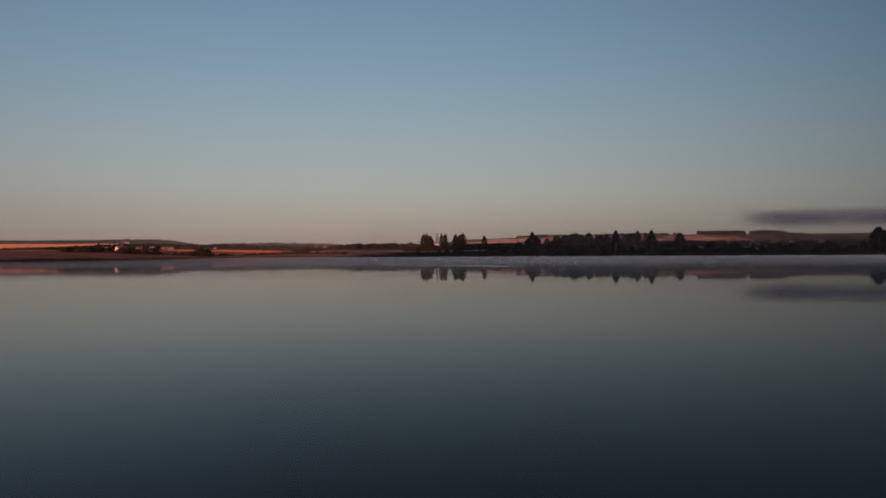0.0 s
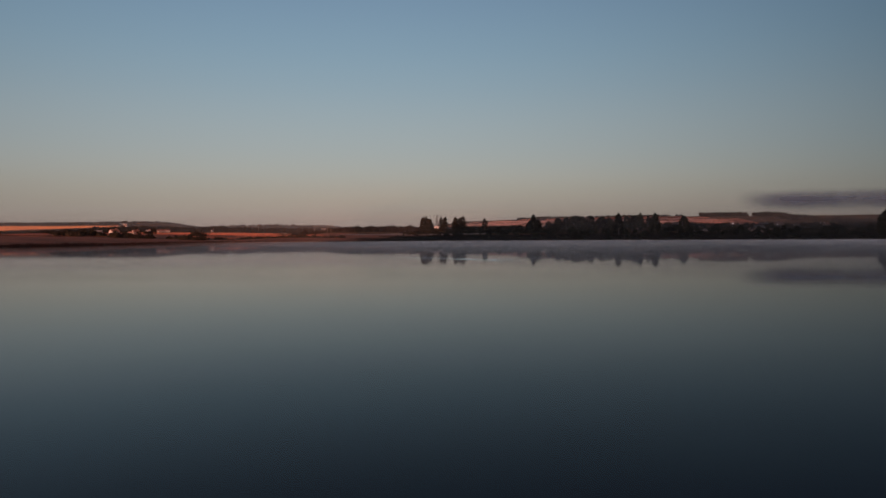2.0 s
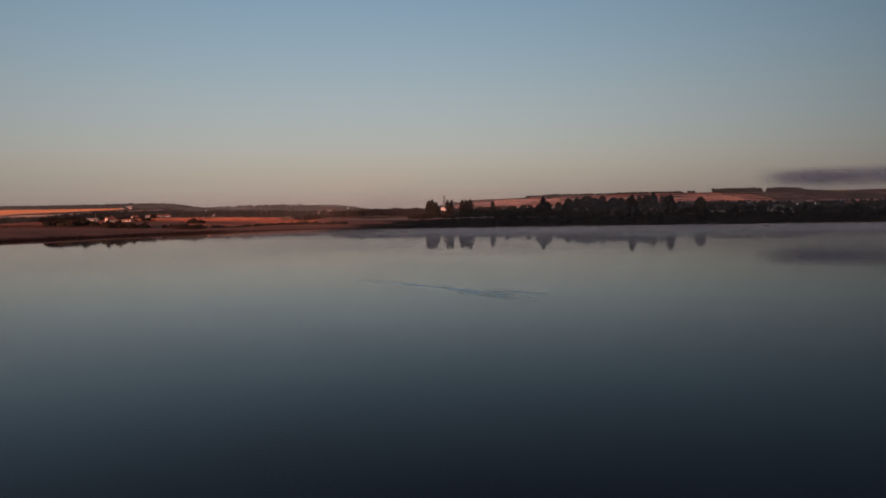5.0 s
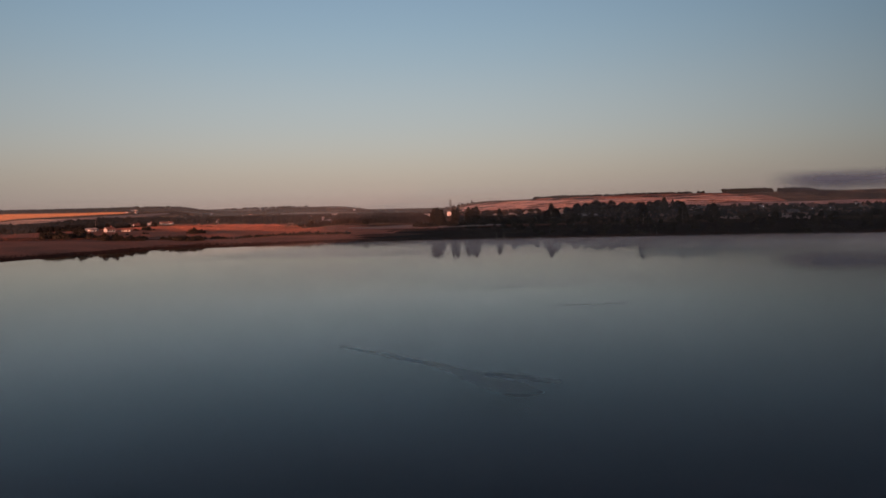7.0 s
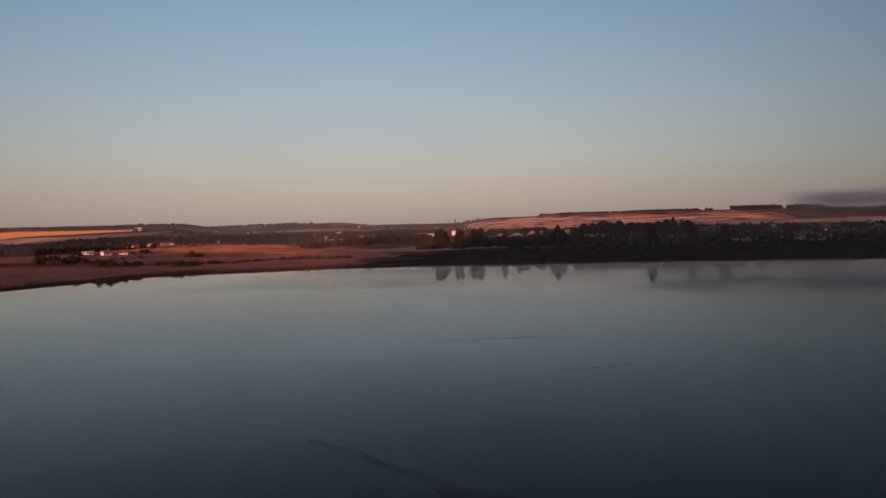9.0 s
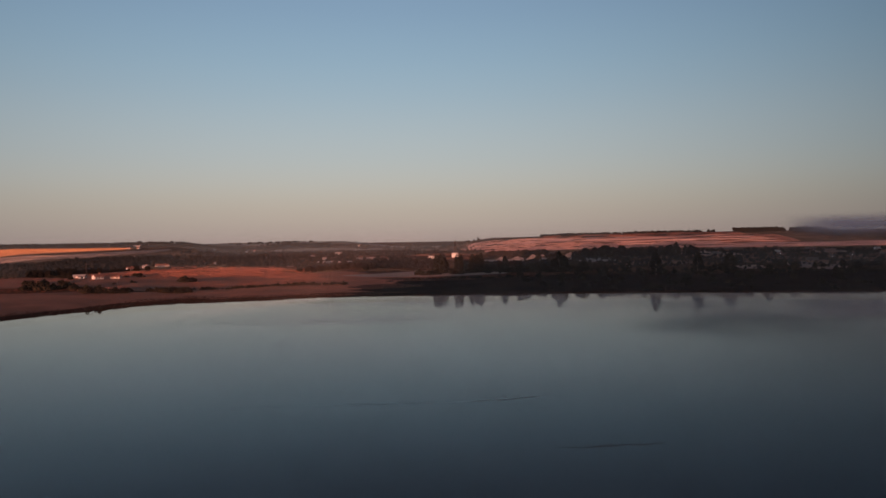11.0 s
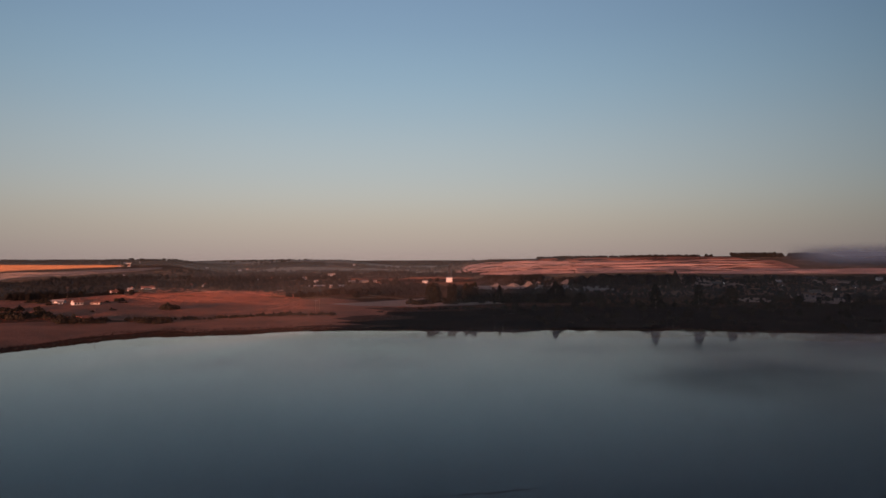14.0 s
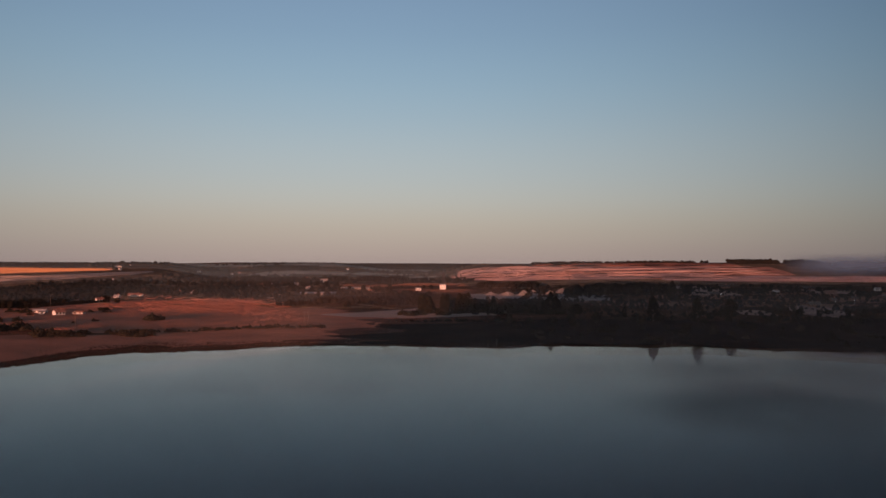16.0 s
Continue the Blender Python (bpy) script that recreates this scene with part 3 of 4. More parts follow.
def tree(label, tall, wide, kind="round", foot=0.18, fine=150, leaf=LEAF):
    """A tapered trunk with limbs, under a crown of leaf clumps."""
    root = tagged(new("tree"), label, "tree")
    bm = bmesh.new()
    lean = Vector((rng.uniform(-0.3, 0.3), rng.uniform(-0.3, 0.3), tall * 0.8))
    rod(bm, (0, 0, -0.6), lean * 0.5, tall * 0.022, tall * 0.015, 8)
    rod(bm, lean * 0.5, lean, tall * 0.015, tall * 0.004, 8)
    for n in range(7):
        a, up = n * 2.4, rng.uniform(foot, 0.65)
        base = lean * (up / 0.8)
        tip = base + Vector((math.cos(a) * wide * 0.6, math.sin(a) * wide * 0.6, tall * (0.2 if kind == "poplar" else 0.1)))
        rod(bm, base, tip, tall * 0.007, tall * 0.002, 5)
    part("trunk", bm_mesh("trunk", bm, BARK), root)
    p = crown_points(fine, tall * 0.97, tall * foot, wide, kind)
    fine = len(p)
    big = clumps(p, rng.uniform(0.07, 0.17, fine) * wide + 0.14)
    edge = crown_points(fine * 3, tall, tall * foot, wide * 1.12, kind)
    part("crown", mesh_of("crown", *join(big, sprays(edge, 0.11 * wide + 0.15)), leaf), root)
    return root


def shrub(label, tall, wide, fine=46):
    root = tagged(new("shrub"), label, "shrub")
    bm = bmesh.new()
    for n in range(6):
        a = n * 1.05
        rod(bm, (0.1 * math.cos(a), 0.1 * math.sin(a), -0.3), (math.cos(a) * wide * 0.5, math.sin(a) * wide * 0.5, tall * 0.7), 0.07, 0.02, 5)
    part("stems", bm_mesh("stems", bm, BARK), root)
    turn, k = rng.uniform(0, 6.283, fine), np.sqrt(rng.uniform(0, 1, fine))
    top = tall * (1 - 0.75 * k ** 2) * rng.uniform(0.75, 1.1, fine)
    p = np.stack([np.cos(turn) * k * wide, np.sin(turn) * k * wide, top * rng.uniform(0.25, 0.95, fine)], 1)
    q = np.repeat(p, 3, 0) + rng.normal(0, 0.16 * wide, (fine * 3, 3))
    q[:, 2] = np.abs(q[:, 2])
    part("foliage", mesh_of("foliage", *join(clumps(p, rng.uniform(0.16, 0.3, fine) * min(wide, tall)), sprays(q, 0.14 * tall)), LEAF), root)
    return root


def stand(ob, x, y, size=1.0, turn=0.0, first=False, sink=0.1, stretch=1.0):
    m = Matrix.Translation((x, y, float(height(x, y)) - sink)) @ Matrix.Rotation(turn, 4, "Z")
    if not first:
        ob = copy_thing(ob, m)
    else:
        ob.matrix_basis = m
    ob.scale = (size, size, size * stretch)
    return ob


POPLAR = "tall dark poplar on the shaded lake bank"
BANK = "broad dark leafy tree on the lake bank"
poplars = [tree(POPLAR, 17, 3.8, "poplar", 0.08, 170), tree(POPLAR, 17, 5.6, "poplar", 0.1, 210), tree(POPLAR, 17, 4.8, "spire", 0.06, 170)]
rounds = [tree(BANK, 12, 5.2, fine=190), tree(BANK, 12, 4.2, fine=170), tree(BANK, 12, 6.2, fine=210)]
blocks = [tree(BANK, 17, 6.6, "group", 0.03, 340), tree(BANK, 17, 4.2, "group", 0.03, 260), tree(BANK, 17, 7.0, "group", 0.03, 380)]
shrubs = [shrub("low dark bush on the dry meadow", 3, 2.6), shrub("low dark bush on the dry meadow", 3, 3.4, 60), shrub("low dark bush on the dry meadow", 3, 1.8)]
used = set()


def plant(kinds, n, x, y, tall, group, label="", stretch=1.0):
    """Plants one of the kinds, scaled to its height."""
    ob = kinds[n % len(kinds)]
    full = {id(o): h for some, h in ((poplars, 17), (blocks, 17), (rounds, 12), (shrubs, 3)) for o in some}[id(ob)]
    made = stand(ob, x, y, tall / full, n * 2.4, ob.name not in used, stretch=stretch)
    used.add(ob.name)
    return tagged(made, label, group=group)


ROW = "trees along the shaded bank"
for n, (kind, x, y, tall) in enumerate((
        (0, -33, 618, 13.8), (2, 10.4, 630, 16.8), (1, 14.2, 634, 12.5), (1, 6.8, 628, 11),
        (2, 79, 584, 17.8), (2, 107, 578, 17.2), (1, 120, 728, 14), (0, 129, 778, 15.8), (0, 136, 770, 13), (1, 135, 602, 14.2), (0, 62, 602, 8.5),
        (1, 274, 560, 20.5), (0, 281, 575, 18))):
    plant(poplars[kind:kind + 1], n, x, y, tall, ROW)
for n, (x, y, tall) in enumerate(((-84.5, 612, 16.0), (-70.3, 618, 16.2), (-56.6, 625, 15.6))):
    plant(blocks, n, x, y, tall, ROW)
for n, (x, y, tall) in enumerate(((-20, 600, 7), (150, 560, 8), (-154, 640, 6), (-231, 720, 7.5), (-391, 620, 5.5), (-363, 650, 5), (29, 610, 9), (-2, 615, 8))):
    plant(rounds, n, x, y, tall, ROW)
draw = random.Random(3)
for n, (x, y, tall) in enumerate(((40, 780, 12.2), (49, 776, 12), (60, 780, 13.9), (68, 784, 11.4), (76, 780, 13.4), (88, 778, 12.2), (96, 782, 11.4), (115, 780, 10.8),
                                  (144, 784, 11), (30, 786, 9), (105, 786, 10), (122, 774, 12))):
    plant(rounds, n, x, y, tall, "trees above the shaded bank", "broad dark tree in a belt above the lake bank", stretch=draw.uniform(0.95, 1.1))
for n in range(95):  # the thicket behind the shaded shore
    x = draw.uniform(-20, 330)
    y = float(shore(x)) + draw.uniform(28, 150) * (0.6 + 0.4 * min(1, (x + 60) / 200))
    room = 0.12 * (y - float(shore(x))) - float(height(x, y))
    plant(rounds, n, x, y, max(2.0, min(draw.uniform(3, 7.5), room)), "thicket on the shaded bank", stretch=draw.uniform(0.85, 1.1))
for n in range(60):  # low scrub down to the water
    x = draw.uniform(0, 330)
    plant(shrubs, n, x, float(shore(x)) + draw.uniform(10, 60), draw.uniform(1.2, 3.0), "bushes on the shaded bank", "low dark bush on the shaded bank")
n = 0
for cx, cy, rx, ry, count, tall in ((-227, 460, 7, 8, 12, 4.2), (-261, 536, 4.5, 8, 8, 4.4), (-268, 436, 9, 5, 11, 4.2), (-244, 465, 9, 4, 7, 2.6), (-304, 452, 14, 12, 17, 4.4), (-338, 488, 12, 10, 9, 3.4),
                                    (-372, 546, 9, 4, 7, 3.6), (-350, 531, 5, 3, 3, 1.8), (-291, 507, 9, 14, 4, 1.8), (-253, 447, 7, 7, 6, 3.2), (-319, 566, 12, 5, 5, 1.8), (-204, 499, 10, 5, 4, 2.0)):
    for k in range(count):
        a, far = draw.uniform(0, 6.283), math.sqrt(draw.uniform(0, 1))
        plant(shrubs, n, cx + math.cos(a) * far * rx, cy + math.sin(a) * far * ry, tall * draw.uniform(0.6, 1.1), "bushes on the meadow")
        n += 1
plant(shrubs, 1, -329, 581, 3.4, "bushes on the meadow")
for n in range(34):  # dark bushes under the pale clearing
    u = n / 33
    plant(shrubs, n, -100 + 82 * u + draw.uniform(-2, 2), 556 + 18 * u + draw.uniform(-5, 5), draw.uniform(1.0, 1.6 + 1.4 * u), "bushes under the clearing", "low dark bush under the pale clearing")
for n in range(36):  # dark bushes round the feet of the bank trees
    u = n / 35
    plant(shrubs, n, -98 + 124 * u + draw.uniform(-2, 2), 606 + 22 * u + draw.uniform(-9, 9), draw.uniform(2.4, 5.2), "bushes under the bank trees", "dark bush under tall bank trees")
for n in range(46):  # a broken hedge along the foot of the meadow
    u = n / 45
    x = -236 + 100 * u + draw.uniform(-1.2, 1.2)
    plant(shrubs, n, x, 479 + 42 * u + draw.uniform(-3, 3), draw.uniform(1.1, 2.9), "hedge along the meadow's foot", "small dark shrub of a broken hedge")


def woods(name, label, points, low, high, seed):
    """A far wood as one mass: each tree is a few leaf clumps."""
    draw = np.random.default_rng(seed)
    p = np.asarray(points, float)
    tall = draw.uniform(low, high, len(p))
    z = height(p[:, 0], p[:, 1])
    cs, rs = [], []
    for k, (up, wide) in enumerate(((0.32, 0.52), (0.52, 0.52), (0.76, 0.36))):
        off = draw.normal(0, 0.14, (len(p), 2)) * tall[:, None]
        cs.append(np.column_stack([p + off, z + tall * up]))
        rs.append(tall * wide * draw.uniform(0.75, 1.15, len(p)))
    v, f = clumps(np.concatenate(cs), np.concatenate(rs), 0.95)
    return tagged(new(name, mesh_of(name, v, f, FAR_LEAF)), label, "wood", kind="stuff")


def scatter(n, seed, keep, x0, x1, y0, y1):
    draw = np.random.default_rng(seed)
    p = np.column_stack([draw.uniform(x0, x1, n), draw.uniform(y0, y1, n)])
    return p[keep(p[:, 0], p[:, 1], draw.uniform(0, 1, n))]


def belt(x0, y0, x1, y1, deep, n, seed):
    draw = np.random.default_rng(seed)
    u = draw.uniform(0, 1, n)
    return np.column_stack([x0 + (x1 - x0) * u + draw.normal(0, 2, n), y0 + (y1 - y0) * u + draw.uniform(-deep, deep, n) / 2])


def wood_front(x):
    """The near edge of the trees behind the meadow."""
    return np.interp(x, (-950, -470, -440, -415, -392, -378, -350, -307, -226, -125), (600, 622, 634, 622, 616, 665, 748, 745, 740, 675))


woods("village_trees", "dark village trees and gardens across the valley",
      scatter(3600, 11, lambda x, y, r: (r < 0.35 + 0.65 * smooth(-0.25, 0.35, wobble(x, y, 60, 8))) & (y > wood_front(x) + 66 * ((x > -445) & (x < -372))) & (np.abs(y - 945 + 0.1 * x) > 12) & ((x > -700) | (y < 960)) & ~((x > -290) & (y > 1000) & (y < 1180)) & ~((x > -180) & (y > 835) & (y < 990)),
              -900, -110, 600, 1440), 2.4, 6.5, 21)
woods("garden_scrub", "low dark scrub and gardens round the village houses",
      scatter(700, 17, lambda x, y, r: (y > wood_front(x) - 6) & (y < 665) & (np.hypot(x + 396, y - 675) > 12), -440, -370, 590, 670), 1.2, 2.8, 46)
woods("hillside_trees", "dark scrub and gardens on the far slope",
      scatter(2600, 12, lambda x, y, r: r < 0.75 * smooth(0.0, 0.5, wobble(x, y, 110, 9)), -1050, -150, 1480, 2250), 3, 7, 22)
woods("bank_wood", "dark wood behind the meadow",
      scatter(5200, 13, lambda x, y, r: r < smooth(-0.3, 0.3, wobble(x, y, 50, 3)) * (y > wood_front(x)) * ((x < -425) | (y > 770)), -880, -365, 530, 910), 4, 7.5, 23)
woods("slope_scrub", "dark scrub on the shaded hillside",
      scatter(4200, 14, lambda x, y, r: r < 0.85 * smooth(-0.15, 0.4, wobble(x, y, 30, 4)) * (1 - 0.6 * smooth(880, 960, y)), -60, 700, 640, 1010), 1.5, 4.5, 24)
woods("garden_scrub", "low brown scrub and hedges over the shaded gardens",
      scatter(5600, 18, lambda x, y, r: r < 0.12 + 0.88 * smooth(-0.15, 0.3, wobble(x, y, 17, 12) + 0.5 * wobble(x, y, 45, 5)), 15, 430, 585, 900), 0.8, 2.6, 56)
woods("low_scrub", "low dark scrub across the flat behind the bank",
      scatter(1900, 16, lambda x, y, r: (r < 0.5 + 0.9 * smooth(-0.4, 0.3, wobble(x, y, 30, 2))) & (y > 690 - 0.12 * (x + 220)) & ~((x > -90) & (y > 728)), -240, 40, 664, 800), 1.2, 3.2, 35)
woods("valley_belt", "dark belt of trees below the pink slope",
      np.concatenate([belt(-80, 1060, 0, 1050, 90, 170, 31), belt(30, 890, 130, 905, 60, 120, 32)]), 3.5, 7, 25)
woods("bank_scrub", "dark scrub behind the pale clearing", np.concatenate([belt(-228, 712, 30, 684, 44, 460, 44), belt(-62, 650, 0, 642, 16, 80, 45)]), 2.5, 5.5, 34)
woods("ridge_wood", "dark wood on the hill crest", belt(419, 1650, 508, 1642, 40, 240, 34), 6, 9, 26)
woods("ridge_wood", "dark wood on the hill crest", belt(530, 1630, 574, 1590, 40, 170, 35), 6, 9, 27)
woods("ridge_wood", "low dark edge of the wood on the hill crest", belt(574, 1590, 614, 1550, 36, 150, 43), 3, 5.5, 33)
woods("ridge_wood", "dark wood running down the hillside", belt(548, 1510, 720, 1330, 60, 420, 36), 4, 7, 28)
woods("ridge_hedge", "thin dark hedge along the hill crest", belt(-10, 1690, 380, 1685, 16, 330, 37), 3, 6, 29)
woods("ridge_hedge", "lone dark clump of trees on the slope", belt(40, 1642, 66, 1645, 14, 40, 38), 5, 8, 30)
woods("plateau_wood", "dark wood along the far plateau", np.concatenate([belt(-1500, 1610, -930, 1650, 60, 800, 39), belt(-960, 1740, -700, 1850, 50, 260, 40), belt(-1400, 1520, -930, 1530, 16, 200, 53)]), 3, 5.5, 31)
woods("plateau_hedge", "thin dark trees on the far skyline", np.concatenate([belt(-1250, 3000, -620, 3040, 40, 90, 41)]), 1.5, 3.5, 32)
woods("slope_wood", "dark wood on the far olive slope", np.concatenate([belt(-800, 1990, -610, 1900, 130, 330, 48), belt(-400, 1560, -270, 1500, 120, 240, 49), belt(-560, 1640, -420, 1600, 60, 120, 50)]), 3, 6.5, 48)


def tufts(name, label, p, low, high, mat, seed, wide=0.5):
    """Uneven tufts of dry grass, each a pair of crossed ragged blades."""
    draw = np.random.default_rng(seed)
    n = len(p)
    z, h, w, a = height(p[:, 0], p[:, 1]) + 0.12, draw.uniform(low, high, n), draw.uniform(wide * 0.5, wide, n), draw.uniform(0, 3.1416, n)
    vs, fs = [], []
    for k in range(2):
        dx, dy = np.cos(a + 1.57 * k) * w, np.sin(a + 1.57 * k) * w
        lean = draw.normal(0, 0.25, (n, 2)) * h[:, None]
        foot = np.column_stack([p, z - 0.25])
        v = np.stack([foot - np.column_stack([dx, dy, 0 * h]), foot + np.column_stack([dx, dy, 0 * h]),
                      foot + np.column_stack([dx * 0.7 + lean[:, 0], dy * 0.7 + lean[:, 1], h]),
                      foot + np.column_stack([-dx * 0.6 + lean[:, 0], -dy * 0.6 + lean[:, 1], h * draw.uniform(0.5, 1, n)])], 1)
        vs.append(v.reshape(-1, 3))
        fs.append(np.arange(4 * n).reshape(n, 4) + 4 * n * k)
    return tagged(new(name, mesh_of(name, np.concatenate(vs), np.concatenate(fs), mat)), label, "grass", kind="stuff")


def lower_bank(x):
    """The line along the foot of the meadow: below it grow darker weeds."""
    return 479 + 0.42 * (np.asarray(x, float) + 236)


def ripe(x, y):
    """Where the meadow's grass stands red and ripe: 0 .. 1."""
    x, y = x + 7 * wobble(x, y, 14, 3.0), y + 12 * wobble(x, y, 20, 6.0)
    best = 0 * x
    for cx, cy, rx, ry, full in ((-295, 644, 62, 92, 1.0), (-225, 525, 36, 36, 1.0), (-286, 468, 30, 22, 0.9), (-186, 580, 62, 70, 0.6), (-338, 503, 40, 36, 0.45)):
        best = np.maximum(best, full * smooth(1.2, 0.7, np.hypot((x - cx) / rx, (y - cy) / ry)))
    return best


tufts("fallow_grass", "dull brown grass between the red patches",
      scatter(60000, 87, lambda x, y, r: (y > lower_bank(x)) & (y > shore(x) + 8) & (r < 0.8 - 0.8 * ripe(x, y)) & (y < wood_front(x) + 10), -480, -90, 430, 790), 0.07, 0.26, FALLOW, 88)
tufts("meadow_grass", "dry reddish grass tufts covering the meadow",
      scatter(330000, 51, lambda x, y, r: (r < 0.06 + 0.94 * ripe(x, y)) & (y > lower_bank(x)) & (y > shore(x) + 8) & (y < 470 + 300 * smooth(0, 200, -90 - x)) & (r < 1 - smooth(-110, -20, x)), -480, -20, 330, 760), 0.07, 0.24, GRASS, 52)
tufts("reeds", "brown reeds along the water's edge",
      scatter(110000, 53, lambda x, y, r: (height(x, y) > -0.12) & (height(x, y) < 0.8 + 0.5 * wobble(x, y, 25, 2)), -330, 330, 240, 545), 0.25, 0.7, REED, 54)
tufts("bank_grass", "rusty withered grass below the meadow",
      scatter(115000, 57, lambda x, y, r: (height(x, y) > 0.3 + 0.25 * wobble(x, y, 15, 3)) & (y < lower_bank(x) + 5 * wobble(x, y, 12, 1)) & (r < 1 - smooth(-200, -110, x)), -420, -110, 250, 540), 0.06, 0.24, SUNLIT_SEDGE, 58, 0.5)
tufts("bank_grass", "withered grass coloured browner towards the shade",
      scatter(100000, 85, lambda x, y, r: (height(x, y) > 0.15) & (y < 590 + 0.2 * (x + 120)) & (r < smooth(-210, -90, x + 25 * wobble(x, y, 30, 4))) & (r < 1 - smooth(-40, 40, x)), -220, 40, 430, 620), 0.08, 0.3, SHADED_SEDGE, 86, 0.55)
tufts("weeds", "tall weeds coloured near-black for the shaded bank",
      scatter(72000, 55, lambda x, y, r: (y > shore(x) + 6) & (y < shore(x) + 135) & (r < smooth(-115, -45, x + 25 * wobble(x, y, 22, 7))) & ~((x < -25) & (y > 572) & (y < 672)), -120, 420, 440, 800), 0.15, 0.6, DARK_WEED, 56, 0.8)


tufts("clearing_grass", "pale dry grass standing in the clearing",
      scatter(22000, 59, lambda x, y, r: (y > np.interp(x, (-160, -95, -30), (584, 579, 610))) & (y < np.interp(x, (-160, -95, -30), (587, 662, 622))), -160, -30, 576, 664), 0.05, 0.16, BROWN, 60, 0.6)


def ribbons(name, label, p, reach, low, high, mat, seed, swing=0.25, lift=0.0):
    """Ragged upright rows of stalks or dry grass, each following the slope for a stretch."""
    draw = np.random.default_rng(seed)
    n, m = len(p), 9
    u = np.linspace(-0.5, 0.5, m)
    far, turn = draw.uniform(0.4, 1, (n, 1)) * reach, draw.normal(0, swing, (n, 1))
    x = p[:, :1] + far * u * np.cos(turn)
    y = p[:, 1:] + far * u * np.sin(turn) + draw.normal(0, 0.4, (n, m))
    z = height(x, y) + lift
    top = draw.uniform(low, high, (n, m)) * np.sqrt(np.clip(1.02 - (2 * u) ** 2, 0, 1))
    foot = np.stack([x, y - 0.3 * top, z - 0.3], -1)
    head = np.stack([x, y + 0.3 * top, z + top], -1)
    v = np.stack([foot, head], 2).reshape(-1, 3)
    i = (np.arange(n)[:, None] * 2 * m + 2 * np.arange(m - 1)).ravel()
    return tagged(new(name, mesh_of(name, v, np.stack([i, i + 2, i + 3, i + 1], 1), mat)), label, "grass", kind="stuff")


ribbons("stubble_rows", "standing orange stubble in dawn sun",
        scatter(2800, 61, lambda x, y, r: (y > np.interp(x, (-1330, -1110, -892), (1300, 1312, 1430))) & (y < np.interp(x, (-1330, -1110, -892), (1455, 1465, 1450))), -1320, -900, 1295, 1465), 40, 0.1, 0.3, STUBBLE, 62, 0.05, 1.3)
ribbons("slope_banks", "bare pink banks across the slope",
        scatter(430, 63, lambda x, y, r: (y > np.interp(x, (-170, -55, 60), (1445, 1358, 1340))) & (y < np.interp(x, (-170, -55, 60), (1640, 1615, 1590))), -160, 60, 1335, 1640), 50, 0.1, 0.35, PINK, 64, 0.05, 1.3)
ribbons("slope_banks", "bare pink banks across the terraced slope",
        scatter(330, 65, lambda x, y, r: (y > 1340 + 0.2 * (x - 60)) & (np.abs((y - 1335) % 60 - 30) > 10), 60, 400, 1335, 1560), 120, 0.2, 0.6, PINK, 66, 0.01, 1.3)
ribbons("terrace_grass", "dry grass rows on the hill terrace",
        scatter(160, 67, lambda x, y, r: y > 1290 - 0.1 * (x - 230), 230, 880, 1230, 1370), 40, 0.05, 0.18, PINK, 68, 0.05, 1.0)
ribbons("pale_rows", "dry grass rows on the pale field",
        scatter(1100, 69, lambda x, y, r: y > np.interp(x, (-1150, -960, -770), (1010, 1100, 1325)) , -1140, -780, 1010, 1280), 40, 0.15, 0.4, TAN, 70, 0.05, 1.3)
ribbons("pale_rows", "dry grass rows on the valley strip",
        scatter(420, 81, lambda x, y, r: (y > 1040) & (y < 1140), -280, -110, 1040, 1140), 30, 0.1, 0.3, BANK_SOIL, 82, 0.05, 0.9)
ribbons("pale_rows", "dry grass rows round the storage hall",
        scatter(160, 83, lambda x, y, r: r < 0.8, -170, -80, 870, 960), 14, 0.08, 0.2, BANK_SOIL, 84, 0.05, 0.5)
ribbons("valley_grass", "dull grass and banks across the valley",
        scatter(5000, 71, lambda x, y, r: r < 0.5 + wobble(x, y, 70, 6), -1100, -100, 640, 2300), 30, 0.3, 1.0, DULL, 72)
ribbons("hill_grass", "dull brown grass over the hill",
        scatter(1500, 73, lambda x, y, r: r < 0.6 + wobble(x, y, 60, 3), -60, 900, 800, 1650), 30, 0.3, 0.9, DULL, 74)
ribbons("slope_hedges", "thin dark hedges and gullies across the pink slope",
        scatter(150, 77, lambda x, y, r: y > 1380 - 0.3 * x, -150, 430, 1345, 1660), 70, 0.3, 1.0, DARK_WEED, 78, 0.03, 1.3)
ribbons("meadow_rows", "dry reddish grass in rough rows over the meadow",
        scatter(26000, 79, lambda x, y, r: (y > lower_bank(x)) & (y > shore(x) + 12) & (y < 470 + 300 * smooth(0, 200, -90 - x)) & (r < 0.9 + 0.9 * wobble(x, y, 34, 5)) & (r < 0.1 + ripe(x, y)) & (r < 1 - smooth(-150, -60, x)), -520, -60, 250, 770),
        7, 0.04, 0.13, GRASS, 80, 0.6, 0.12)
ribbons("bright_grass", "bright reddish dry grass at the meadow's top",
        scatter(900, 75, lambda x, y, r: (y > 580 + 0.25 * (x + 325)) & (y < 670 + 0.4 * (x + 372)), -372, -215, 570, 740), 16, 0.08, 0.22, GRASS, 76, 0.1, 0.1)


